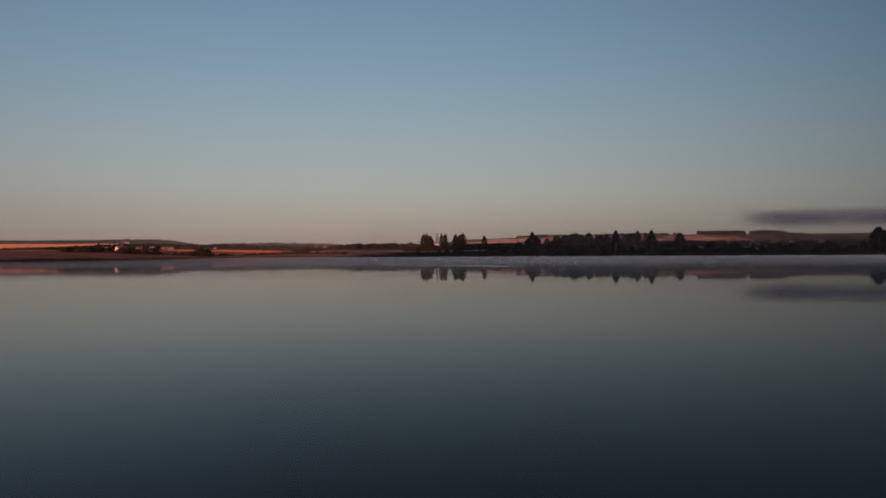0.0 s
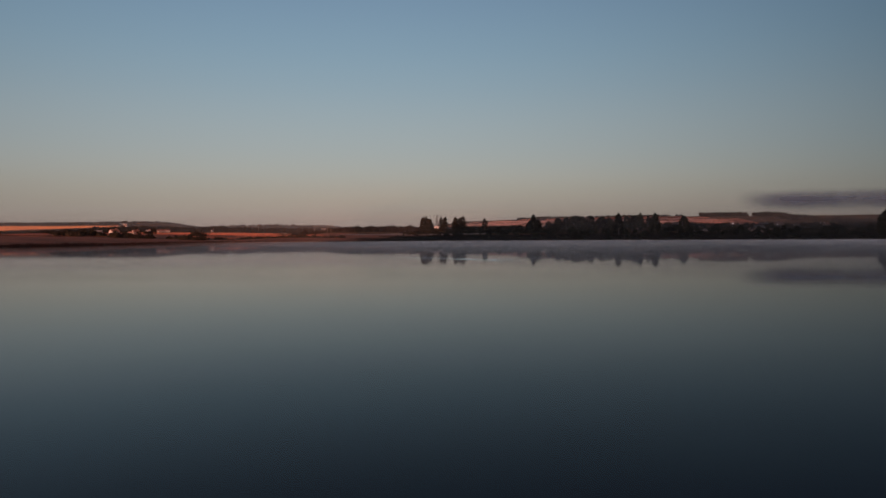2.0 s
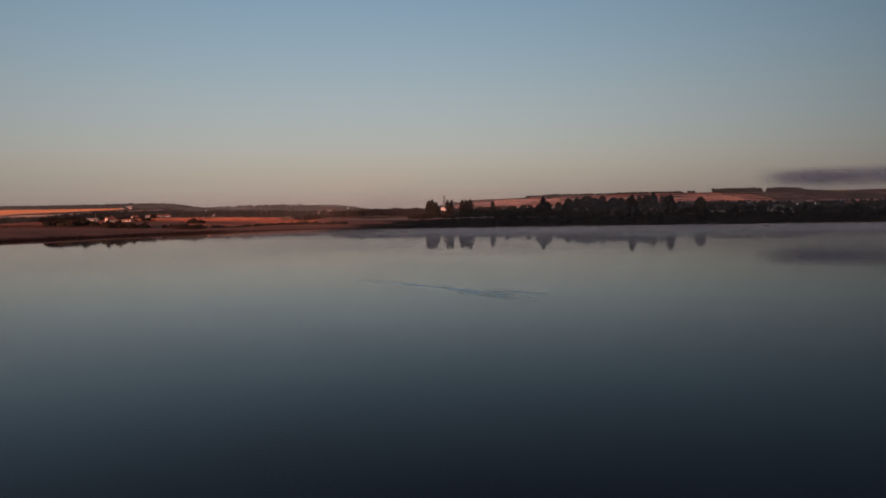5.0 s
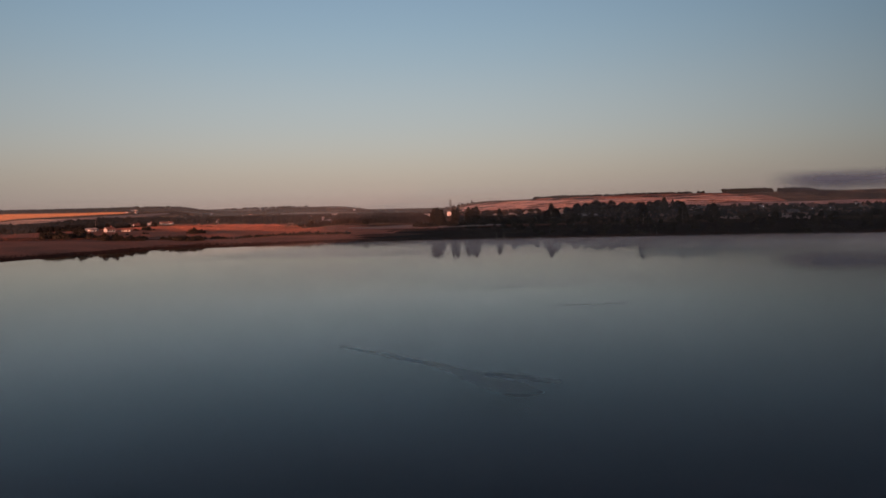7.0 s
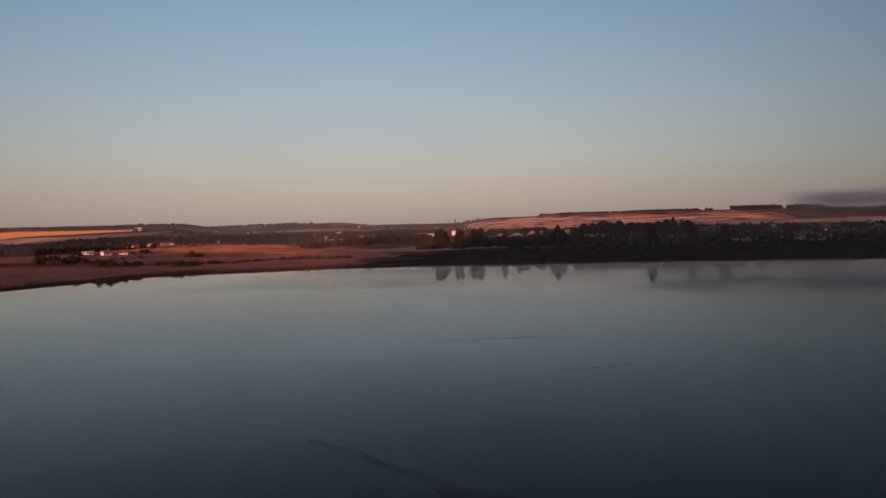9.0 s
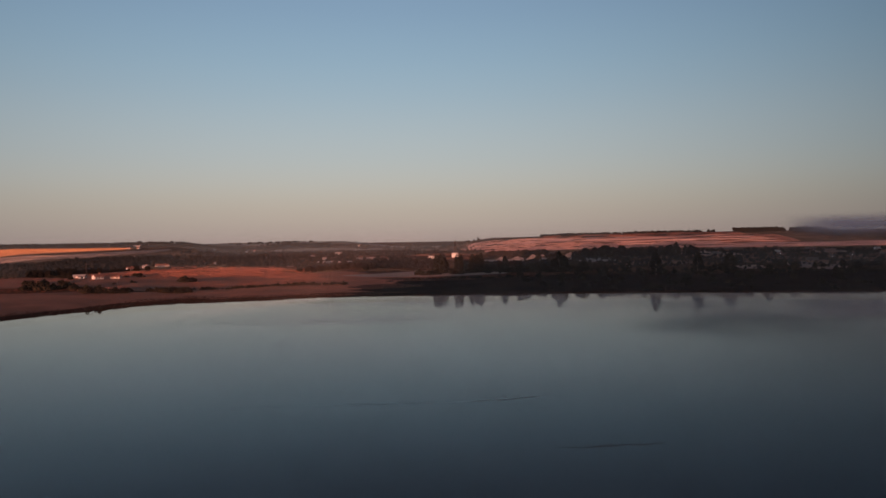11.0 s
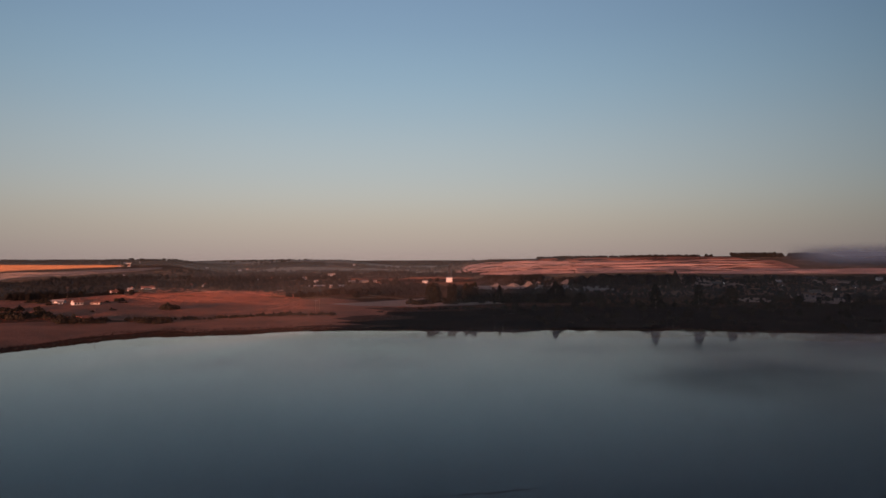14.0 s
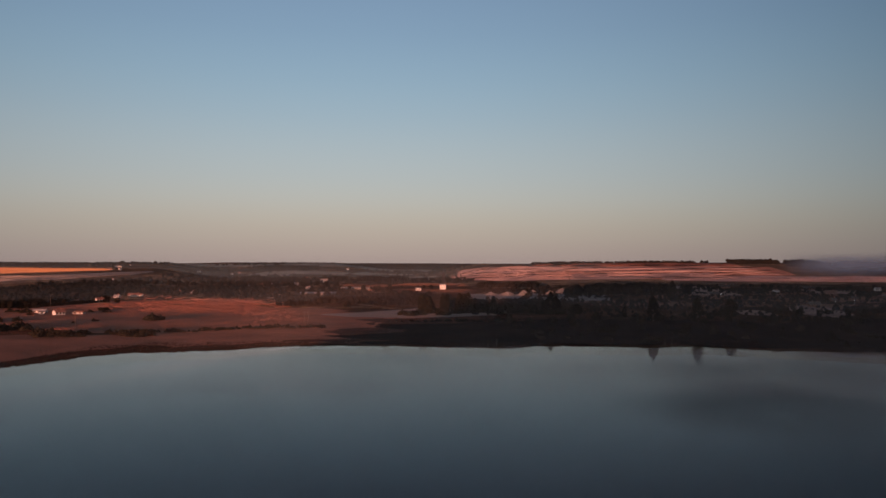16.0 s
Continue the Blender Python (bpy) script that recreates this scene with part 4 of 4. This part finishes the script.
# ---- buildings ----
def house(label, wide, deep, tall, rise, wall=LIME, tiles=CLAY, windows=3, chimney=True, category="house"):
    """A gabled house: walls, two roof slopes, windows, a door and a chimney. Its front faces -y."""
    root = tagged(new(category.replace(" ", "_")), label, category)
    x, y = wide / 2, deep / 2
    bm = bmesh.new()
    ring = [(-x, -y), (x, -y), (x, y), (-x, y)]
    low = [bm.verts.new((a, b, -0.8)) for a, b in ring]
    top = [bm.verts.new((a, b, tall)) for a, b in ring]
    g0, g1 = bm.verts.new((-x, 0, tall + rise)), bm.verts.new((x, 0, tall + rise))
    for n in range(4):
        m = (n + 1) % 4
        bm.faces.new((low[n], low[m], top[m], top[n]))
    bm.faces.new((top[3], top[0], g0))
    bm.faces.new((top[1], top[2], g1))
    bm.faces.new((top[0], top[1], g1, g0))
    bm.faces.new((top[2], top[3], g0, g1))
    part("wall", bm_mesh("wall", bm, wall), root)
    for side in (-1, 1):
        bm = bmesh.new()
        over, run = 0.45, y + 0.45
        eave = tall - 0.45 * rise / y
        for a, b in ((-x - over, x + over),):
            p = [(a, side * run, eave + 0.04), (b, side * run, eave + 0.04), (b, 0, tall + rise + 0.04), (a, 0, tall + rise + 0.04)]
            q = [(u, v, w + 0.16) for u, v, w in p]
            vs = [bm.verts.new(c) for c in p + q]
            for f in ((0, 1, 2, 3), (7, 6, 5, 4), (0, 4, 5, 1), (1, 5, 6, 2), (2, 6, 7, 3), (3, 7, 4, 0)):
                bm.faces.new([vs[k] for k in f])
        part("roof", bm_mesh("roof", bm, tiles), root)
    for n in range(windows):
        at = -x + wide * (n + 0.5) / windows
        for name, mat, grow, out in (("window", TIMBER, 0.1, 0.03), ("pane", PANE, 0.0, 0.05)):
            bm = bmesh.new()
            box(bm, at - 0.5 - grow, at + 0.5 + grow, -y - out, -y + 0.1, tall * 0.38 - grow, tall * 0.82 + grow)
            made = part(name, bm_mesh(name, bm, mat), root if name == "window" else made)
    bm = bmesh.new()
    box(bm, x - 0.03, x + 0.04, -0.5, 0.5, 0, 2.0)
    part("door", bm_mesh("door", bm, TIMBER), root)
    if chimney:
        bm = bmesh.new()
        box(bm, wide * 0.18, wide * 0.18 + 0.7, -0.35, 0.35, tall, tall + rise + 1.0)
        box(bm, wide * 0.18 - 0.1, wide * 0.18 + 0.8, -0.45, 0.45, tall + rise + 1.0, tall + rise + 1.15)
        part("chimney", bm_mesh("chimney", bm, CLAY), root)
    return root


def settle(ob, x, y, turn=0.0, up=0.0):
    ob.matrix_basis = Matrix.Translation((x, y, float(height(x, y)) + up)) @ Matrix.Rotation(radians(turn), 4, "Z")
    return ob


settle(house("whitewashed cottage with a weathered clay roof", 6.4, 5, 2.2, 1.6), -334, 538, 62)
settle(house("low grey outbuilding beside the cottage", 7.5, 3.5, 1.5, 0.7, CONCRETE, CLAY, 2, False, "shed"), -326, 548, 8)
settle(house("long low white barn with a grey roof", 8.5, 4, 1.5, 1.0, LIME, SLATE, 3, False, "barn"), -357, 549, 12)
settle(house("small white shed on the meadow", 3.0, 2.4, 1.6, 0.7, LIME, SLATE, 1, False, "shed"), -348, 539, 50)
settle(house("white village house with a red clay roof", 6, 4.5, 1.9, 1.5, LIME), -396, 674, 55)
settle(house("long village building with a pinkish roof", 13, 5, 1.9, 1.2, LIME, CLAY, 6), -404, 743, 18)
settle(house("small white village house", 4.5, 4, 2.0, 1.2, LIME, SLATE, 2), -409, 720, 10)
settle(house("white village house with a slate roof", 11, 7, 3.4, 2.4, LIME, SLATE, 3), -350, 1197, 20)
settle(house("tall white storage hall in the valley", 7.6, 7, 6.0, 0.8, LIME, SLATE, 0, False, "warehouse"), -117, 950, 5)
settle(house("small white workshop in the valley", 6, 5, 3.2, 0.7, LIME, SLATE, 2, False, "workshop"), -141, 907, 4)
settle(house("long pale shed with a flat grey roof", 40, 9, 2.0, 0.9, SPOIL, SLATE, 7, False, "shed"), -249, 856, 16)
settle(house("long pale shed with a flat grey roof", 44, 9, 2.0, 0.9, SPOIL, SLATE, 7, False, "shed"), -241, 1000, 20)
settle(house("long white greenhouse on the far plateau", 26, 6, 2.2, 0.9, CONCRETE, SLATE, 8, False, "greenhouse"), -925, 1508, 2)
settle(house("small white farmhouse by the stubble field", 6, 5, 2.4, 1.6, LIME, CLAY, 2), -896, 1436, 20)
settle(house("small white farmhouse by the stubble field", 5, 4.5, 2.4, 1.5, LIME, CLAY, 2), -872, 1434, -10)
# hillside houses: shade is carried by the dark wall and roof colours
settle(house("house with walls darkened for the shaded hillside", 7.2, 4.8, 2.6, 2.0, PLOT, HILL_ROOF, 3), 168, 781, -12)
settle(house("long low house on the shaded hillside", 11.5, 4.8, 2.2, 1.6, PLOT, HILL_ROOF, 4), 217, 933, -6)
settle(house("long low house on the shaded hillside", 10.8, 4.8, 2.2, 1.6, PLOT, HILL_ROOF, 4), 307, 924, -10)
settle(house("house with a broad reddish roof on the hillside", 9.4, 5.6, 2.4, 2.8, PLOT, SHADED_CLAY, 3), 294, 833, -18)
settle(house("house with walls darkened for the shaded hillside", 4.3, 4.0, 2.4, 1.6, PLOT, HILL_ROOF, 2), 265, 756, 10)
settle(house("house with walls darkened for the shaded hillside", 4.3, 4.0, 2.4, 1.6, PLOT, HILL_ROOF, 2), 291, 775, -25)
settle(house("house with walls darkened for the shaded hillside", 5.0, 4.0, 2.4, 1.8, PLOT, SHADED_CLAY, 2), 230, 789, 15)
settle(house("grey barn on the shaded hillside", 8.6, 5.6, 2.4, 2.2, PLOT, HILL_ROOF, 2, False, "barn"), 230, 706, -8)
VILLAGE = [house("white village house among trees", 5.5, 4.5, 2.0, 1.4, LIME, SLATE, 3), house("pale village house with a clay roof", 6, 4.5, 1.9, 1.5, SPOIL, CLAY, 3)]
places = [(-408, 1021), (-382, 1012), (-378, 1034), (-186, 851), (-738, 1683), (-737, 1726), (-525, 1960), (-365, 1691), (-295, 957), (-377, 1079), (-351, 1067), (-386, 795), (-372, 800), (-448, 1388), (-780, 1600), (-571, 1195), (-720, 1179), (-243, 1297), (-911, 1530), (341, 823), (376, 916), (134, 863), (248, 853), (386, 790)]
for n, (x, y) in enumerate(places):
    turn = Matrix.Rotation(radians((n * 47) % 70 - 35), 4, "Z")
    m = Matrix.Translation((x, y, float(height(x, y)))) @ turn
    if n < 2:
        VILLAGE[n].matrix_basis = m
        tagged(VILLAGE[n], group="village houses")
    else:
        copy_thing(VILLAGE[n % 2], m)


def lattice_tower(tall, foot, head):
    """A steel lattice tower on four legs with cross braces and a top mast."""
    root = tagged(new("lattice_tower"), "slender steel lattice tower beside the storage hall", "tower")
    corner = lambda z, n: Vector(((foot + (head - foot) * z / tall) * (1, -1, -1, 1)[n], (foot + (head - foot) * z / tall) * (1, 1, -1, -1)[n], z))
    for n in range(4):
        bm = bmesh.new()
        rod(bm, corner(-0.5, n), corner(tall, n), 0.2, 0.16, 6)
        part("leg", bm_mesh("leg", bm, STEEL), root)
    levels = 7
    for k in range(levels):
        z0, z1 = tall * k / levels, tall * (k + 1) / levels
        bm = bmesh.new()
        for n in range(4):
            m = (n + 1) % 4
            rod(bm, corner(z0, n), corner(z1, m), 0.09, 0.09, 5)
            rod(bm, corner(z0, m), corner(z1, n), 0.09, 0.09, 5)
            rod(bm, corner(z1, n), corner(z1, m), 0.09, 0.09, 5)
        part("brace", bm_mesh("brace", bm, STEEL), root)
    bm = bmesh.new()
    box(bm, -head - 0.4, head + 0.4, -head - 0.4, head + 0.4, tall, tall + 0.25)
    part("platform", bm_mesh("platform", bm, STEEL), root)
    bm = bmesh.new()
    rod(bm, (0, 0, tall + 0.2), (0, 0, tall + 3.5), 0.14, 0.06, 6)
    part("mast", bm_mesh("mast", bm, STEEL), root)
    return root


settle(lattice_tower(22.5, 2.6, 0.6), -119.4, 973.6)


def power_pole(tall, lamp=False):
    root = tagged(new("power_pole"), "weathered grey power pole with a crossarm by the lake", "power pole", "power poles")
    bm = bmesh.new()
    rod(bm, (0, 0, -0.6), (0, 0, tall), 0.13, 0.08, 8)
    part("post", bm_mesh("post", bm, BARK), root)
    bm = bmesh.new()
    box(bm, -0.9, 0.9, -0.07, 0.07, tall - 0.7, tall - 0.55)
    part("crossarm", bm_mesh("crossarm", bm, TIMBER), root)
    for x in (-0.8, 0.0, 0.8):
        bm = bmesh.new()
        rod(bm, (x, 0, tall - 0.55), (x, 0, tall - 0.25), 0.05, 0.04, 6)
        part("insulator", bm_mesh("insulator", bm, LIME), root)
    return root


def street_lamp(tall):
    root = tagged(new("street_lamp"), "lit white street lamp on a concrete post", "street lamp", "street lamps")
    bm = bmesh.new()
    rod(bm, (0, 0, -0.6), (0, 0, tall), 0.12, 0.08, 8)
    part("post", bm_mesh("post", bm, CONCRETE), root)
    bm = bmesh.new()
    rod(bm, (0, 0, tall), (0, -1.0, tall + 0.25), 0.05, 0.04, 6)
    part("arm", bm_mesh("arm", bm, STEEL), root)
    bm = bmesh.new()
    box(bm, -0.2, 0.2, -1.6, -0.9, tall + 0.16, tall + 0.36)
    head = part("lamp_head", bm_mesh("lamp_head", bm, STEEL, 0.04), root)
    bm = bmesh.new()
    bmesh.ops.create_uvsphere(bm, u_segments=10, v_segments=6, radius=0.2, matrix=Matrix.Translation((0, -1.3, tall + 0.12)))
    part("bulb", bm_mesh("bulb", bm, LIT), head, "glowing white lamp glass")
    return root


lamp = settle(street_lamp(4.5), 168, 754)
for x, y in ((219, 754), (250, 716), (272, 731)):
    copy_thing(lamp, Matrix.Translation((x, y, float(height(x, y)))))
pole = settle(power_pole(10), -147.6, 518, 20)
for x, y, turn in ((-145.6, 520, 20), (-274, 473, 40), (-393, 606, 30), (-58, 677, 30), (-286, 728, 10)):
    copy_thing(pole, Matrix.Translation((x, y, float(height(x, y)))) @ Matrix.Rotation(radians(turn), 4, "Z"))


def stake(tall):
    """A rough fishing stake in the shallows, with a slanting stay."""
    root = tagged(new("wooden_stake"), "thin dark wooden stake at the water's edge", "stake", "stakes at the water's edge")
    bm = bmesh.new()
    rod(bm, (0, 0, -0.8), (0.06, 0, tall), 0.09, 0.06, 7)
    part("post", bm_mesh("post", bm, BARK), root)
    bm = bmesh.new()
    rod(bm, (0.5, 0.1, -0.6), (0.05, 0, tall * 0.6), 0.06, 0.05, 6)
    part("stay", bm_mesh("stay", bm, BARK), root)
    return root


first_stake = settle(stake(4.2), -21.6, 459)
for x, y, turn in ((13, 468, 60), (68, 478, 140), (71.5, 478.5, 200), (-26, 457, 30)):
    copy_thing(first_stake, Matrix.Translation((x, y, float(height(x, y)))) @ Matrix.Rotation(radians(turn), 4, "Z"))


def heap(label, wide, tall, mat, seed):
    """A spoil heap: an uneven cone with a blunt top and gullied sides."""
    n, m = 9, 28
    r, a = np.meshgrid(np.linspace(0, 1, n), np.linspace(0, 2 * np.pi, m, endpoint=False), indexing="ij")
    rough = 1 + 0.14 * np.sin(3 * a + seed) + 0.08 * np.sin(7 * a + 2 * seed)
    x, y = np.cos(a) * r * wide * rough, np.sin(a) * r * wide * rough * 0.8
    z = 0.7 * tall * (np.cos(np.pi * r ** 0.8) * 0.5 + 0.5) * (1 + 0.16 * np.sin(3 * a + 5 * r + seed) + 0.1 * np.sin(7 * a - 6 * r)) - 0.8 * r
    i = np.arange(n - 1)[:, None] * m + np.arange(m)
    j = np.arange(n - 1)[:, None] * m + (np.arange(m) + 1) % m
    f = np.stack([i, j, j + m, i + m], -1).reshape(-1, 4)
    return tagged(new("spoil_heap", mesh_of("spoil_heap", np.stack([x, y, z], -1).reshape(-1, 3), f, mat)), label, "spoil heap", "spoil heaps")


for n, (x, y, wide, tall, mat) in enumerate(((-14, 806, 12, 7.5, SPOIL), (-4, 832, 9, 6, SPOIL), (27, 845, 13, 7, SPOIL), (-30, 814, 15, 5, SPOIL), (-49, 822, 13, 4.5, SPOIL), (14, 832, 9, 5, SPOIL), (-272, 771, 7, 2.8, TAN), (-274, 799, 6, 3.5, TAN), (150, 905, 14, 4, SPOIL), (60, 905, 14, 4, PINK))):
    settle(heap("grey conical heap of quarry spoil" if mat is SPOIL else "pale reddish heap of quarry spoil", wide, tall, mat, n * 1.7), x, y)


# ---- ripples on the calm water ----
def ripple(line, widths, crests, tall, seed):
    """A band of low wavelets along a bent line across the calm water, dying out at its ends and sides."""
    n, m = 150, 70
    u, v = np.meshgrid(np.linspace(0, 1, n), np.linspace(-1, 1, m))
    knots = np.linspace(0, 1, len(line))
    cx, cy = (np.interp(u, knots, [p[k] for p in line]) for k in (0, 1))
    dx, dy = line[-1][0] - line[0][0], line[-1][1] - line[0][1]
    far = math.hypot(dx, dy)
    off = v * np.interp(u, knots, widths) + 0.25 * np.sin(u * 9 + seed) + 0.12 * np.sin(u * 23 + 2 * seed)
    x, y = cx - dy / far * off, cy + dx / far * off
    fade = np.sin(np.pi * u) ** 0.6 * np.clip(1 - v ** 2, 0, 1) ** 1.2 * (0.7 + 0.3 * np.sin(u * 17 + 3 * v + seed))
    z = 0.004 + tall * fade * (1 + np.sin(crests * np.pi * v + 1.5 * np.sin(u * 7 + seed) + 0.8 * np.sin(u * 31 + 4 * v)))
    i = (np.arange(m - 1)[:, None] * n + np.arange(n - 1)).ravel()
    me = mesh_of("ripple", np.stack([x, y, z], -1).reshape(-1, 3), np.stack([i, i + 1, i + n + 1, i + n], 1), RIPPLED, flat=False)
    return tagged(new("ripple", me), "thin dark ripple streak on the calm lake", "ripple", "ripples on the lake", kind="stuff")


ripple(((-27, 129), (-21, 125.5), (-15, 121.5), (-10, 117), (-7, 114.5)), (0.4, 0.7, 0.8, 0.9, 0.5), 7, 0.011, 0.5)
ripple(((-12, 118), (-8, 114), (-5, 110.5), (-1.5, 107.5)), (0.3, 1.2, 2.2, 1.4), 13, 0.013, 2.0)
ripple(((-9, 116.5), (-4, 114.5), (1, 112.5)), (0.3, 0.9, 0.6), 7, 0.009, 3.1)
ripple(((-70, 184), (-44, 190), (-19, 194.5), (-9, 197.5), (2, 203)), (0.1, 0.15, 0.22, 0.22, 0.1), 3, 0.002, 1.2)
ripple(((-14, 196), (-9, 197.8), (-3, 200)), (0.3, 0.5, 0.3), 4, 0.007, 0.4)
ripple(((0, 168), (8, 169.5), (16, 172)), (0.15, 0.4, 0.2), 4, 0.002, 2.6)


# ---- mist low over the far water, smoke drifting from the hill ----
def vapour(name, colour, dense, scale, low, high, floor=0.35, ceil=0.75, side=0.18, through_it=0.5):
    """Thin vapour: noise sets how much of it there is; it fades out between two heights."""
    m = bpy.data.materials.new(name)
    m.use_nodes = True
    nodes, links = m.node_tree.nodes, m.node_tree.links
    nodes.clear()
    out, mix = nodes.new("ShaderNodeOutputMaterial"), nodes.new("ShaderNodeMixShader")
    clear, body = nodes.new("ShaderNodeBsdfTransparent"), nodes.new("ShaderNodeBsdfDiffuse")
    body.inputs[0].default_value = (*colour, 1)
    glow = nodes.new("ShaderNodeBsdfTranslucent")
    glow.inputs[0].default_value = (*colour, 1)
    both = nodes.new("ShaderNodeMixShader")
    both.inputs[0].default_value = through_it
    links.new(body.outputs[0], both.inputs[1])
    links.new(glow.outputs[0], both.inputs[2])
    uv, noise_ = nodes.new("ShaderNodeUVMap"), nodes.new("ShaderNodeTexNoise")
    place, stretch = nodes.new("ShaderNodeTexCoord"), nodes.new("ShaderNodeMapping")
    stretch.inputs["Scale"].default_value = scale
    links.new(place.outputs["Object"], stretch.inputs[0])
    links.new(stretch.outputs[0], noise_.inputs["Vector"])
    noise_.inputs["Scale"].default_value, noise_.inputs["Detail"].default_value = 1.0, 4
    gate = nodes.new("ShaderNodeMapRange")
    gate.interpolation_type = "SMOOTHSTEP"
    gate.inputs[1].default_value, gate.inputs[2].default_value, gate.inputs[4].default_value = floor, ceil, dense
    links.new(noise_.outputs[0], gate.inputs[0])
    # the edges of a sheet thin out: its UV runs from 0 to 1 across it both ways
    split = nodes.new("ShaderNodeSeparateXYZ")
    links.new(uv.outputs[0], split.inputs[0])
    fade = gate.outputs[0]
    for axis, (a, b) in (("X", (side, 1 - side)), ("Y", (low, high))):
        for lo, hi in ((0.0, a), (1.0, b)):
            step = nodes.new("ShaderNodeMapRange")
            step.interpolation_type = "SMOOTHSTEP"
            step.inputs[1].default_value, step.inputs[2].default_value = lo, hi
            links.new(split.outputs[axis], step.inputs[0])
            times = nodes.new("ShaderNodeMath")
            times.operation = "MULTIPLY"
            links.new(fade, times.inputs[0])
            links.new(step.outputs[0], times.inputs[1])
            fade = times.outputs[0]
    links.new(fade, mix.inputs[0])
    links.new(clear.outputs[0], mix.inputs[1])
    links.new(both.outputs[0], mix.inputs[2])
    links.new(mix.outputs[0], out.inputs["Surface"])
    return m


def veil(name, label, category, x0, x1, lines, z0, z1, mat, bow=6.0, cols=60, rows=8, lean=0.0):
    """Soft curtains of vapour, each along a line of the plan."""
    u, v = np.meshgrid(np.linspace(0, 1, cols), np.linspace(0, 1, rows))
    x = x0 + (x1 - x0) * u
    i = (np.arange(rows - 1)[:, None] * cols + np.arange(cols - 1)).ravel()
    one = np.stack([i, i + 1, i + cols + 1, i + cols], 1)
    verts, faces = [], []
    for n, line in enumerate(lines):
        y = line(x) + bow * wobble(x, 0 * x, 30, z1 + x0 + 1.7 * n) + lean * v
        verts.append(np.stack([x, y, z0(x) + z1 * v], -1).reshape(-1, 3))
        faces.append(one + n * rows * cols)
    me = mesh_of(name, np.concatenate(verts), np.concatenate(faces), mat, flat=False)
    layer = me.uv_layers.new(name="sheet")
    where = np.tile(np.stack([u, v], -1).reshape(-1, 2)[one.ravel()], (len(lines), 1))
    layer.data.foreach_set("uv", where.astype(np.float32).ravel())
    ob = tagged(new(name, me), label, category, kind="stuff")
    ob.visible_shadow = False
    return ob


MIST = [vapour("morning_mist", (0.94, 0.94, 0.97), dense, (0.012, 0.012, 0.2), 0.5, 0.5, 0.1, 0.6, 0.2, 0.12) for dense in (0.17, 0.034, 0.018)]
# haze put in as tinted sheets that lift the darks behind them
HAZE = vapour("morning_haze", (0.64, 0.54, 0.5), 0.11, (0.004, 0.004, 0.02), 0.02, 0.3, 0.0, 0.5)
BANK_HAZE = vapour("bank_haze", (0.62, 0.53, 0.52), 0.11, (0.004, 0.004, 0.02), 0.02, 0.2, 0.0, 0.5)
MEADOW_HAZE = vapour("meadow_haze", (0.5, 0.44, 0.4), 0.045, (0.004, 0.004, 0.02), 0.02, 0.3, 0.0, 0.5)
# sheets tinted bluer, so that red sun on them reads as grey haze
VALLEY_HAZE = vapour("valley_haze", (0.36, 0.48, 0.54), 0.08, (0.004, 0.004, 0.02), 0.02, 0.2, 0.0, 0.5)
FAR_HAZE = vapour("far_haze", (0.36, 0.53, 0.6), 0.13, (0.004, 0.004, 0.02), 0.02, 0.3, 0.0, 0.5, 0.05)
SMOKE = vapour("blue_grey_smoke", (0.11, 0.2, 0.32), 0.74, (0.009, 0.009, 0.05), 0.5, 0.5, 0.1, 0.6, 0.12)
scene.cycles.transparent_max_bounces = 480


def mist_line(back):
    return lambda x: np.interp(x, (-480, -200, -120, 0, 480), (330, 390, 440, 462, 470)) - back


for mat, x0, first, last, step, tall in ((MIST[0], -180, 3, 132, 4.3, 1.15), (MIST[1], -150, 132, 262, 1.7, 1.3), (MIST[2], -170, 262, 385, 1.3, 1.1)):
    veil("mist", "thin grey mist lying on the calm water", "mist", x0, 480, [mist_line(back) for back in np.arange(first, last, step)], lambda x: 0.01 + 0 * x,
         tall, mat, bow=1.5, cols=44, rows=7)
for x0, x1, y, z, tall in ((240, 900, 840, 30, 29), (255, 960, 868, 28, 30), (236, 860, 812, 32, 26)):
    veil("smoke", "blue-grey smoke drifting off the hillside", "smoke", x0, x1, [lambda x: y + 0 * x], lambda x: z + 0.004 * (x - 270), tall, SMOKE, bow=14, lean=12)
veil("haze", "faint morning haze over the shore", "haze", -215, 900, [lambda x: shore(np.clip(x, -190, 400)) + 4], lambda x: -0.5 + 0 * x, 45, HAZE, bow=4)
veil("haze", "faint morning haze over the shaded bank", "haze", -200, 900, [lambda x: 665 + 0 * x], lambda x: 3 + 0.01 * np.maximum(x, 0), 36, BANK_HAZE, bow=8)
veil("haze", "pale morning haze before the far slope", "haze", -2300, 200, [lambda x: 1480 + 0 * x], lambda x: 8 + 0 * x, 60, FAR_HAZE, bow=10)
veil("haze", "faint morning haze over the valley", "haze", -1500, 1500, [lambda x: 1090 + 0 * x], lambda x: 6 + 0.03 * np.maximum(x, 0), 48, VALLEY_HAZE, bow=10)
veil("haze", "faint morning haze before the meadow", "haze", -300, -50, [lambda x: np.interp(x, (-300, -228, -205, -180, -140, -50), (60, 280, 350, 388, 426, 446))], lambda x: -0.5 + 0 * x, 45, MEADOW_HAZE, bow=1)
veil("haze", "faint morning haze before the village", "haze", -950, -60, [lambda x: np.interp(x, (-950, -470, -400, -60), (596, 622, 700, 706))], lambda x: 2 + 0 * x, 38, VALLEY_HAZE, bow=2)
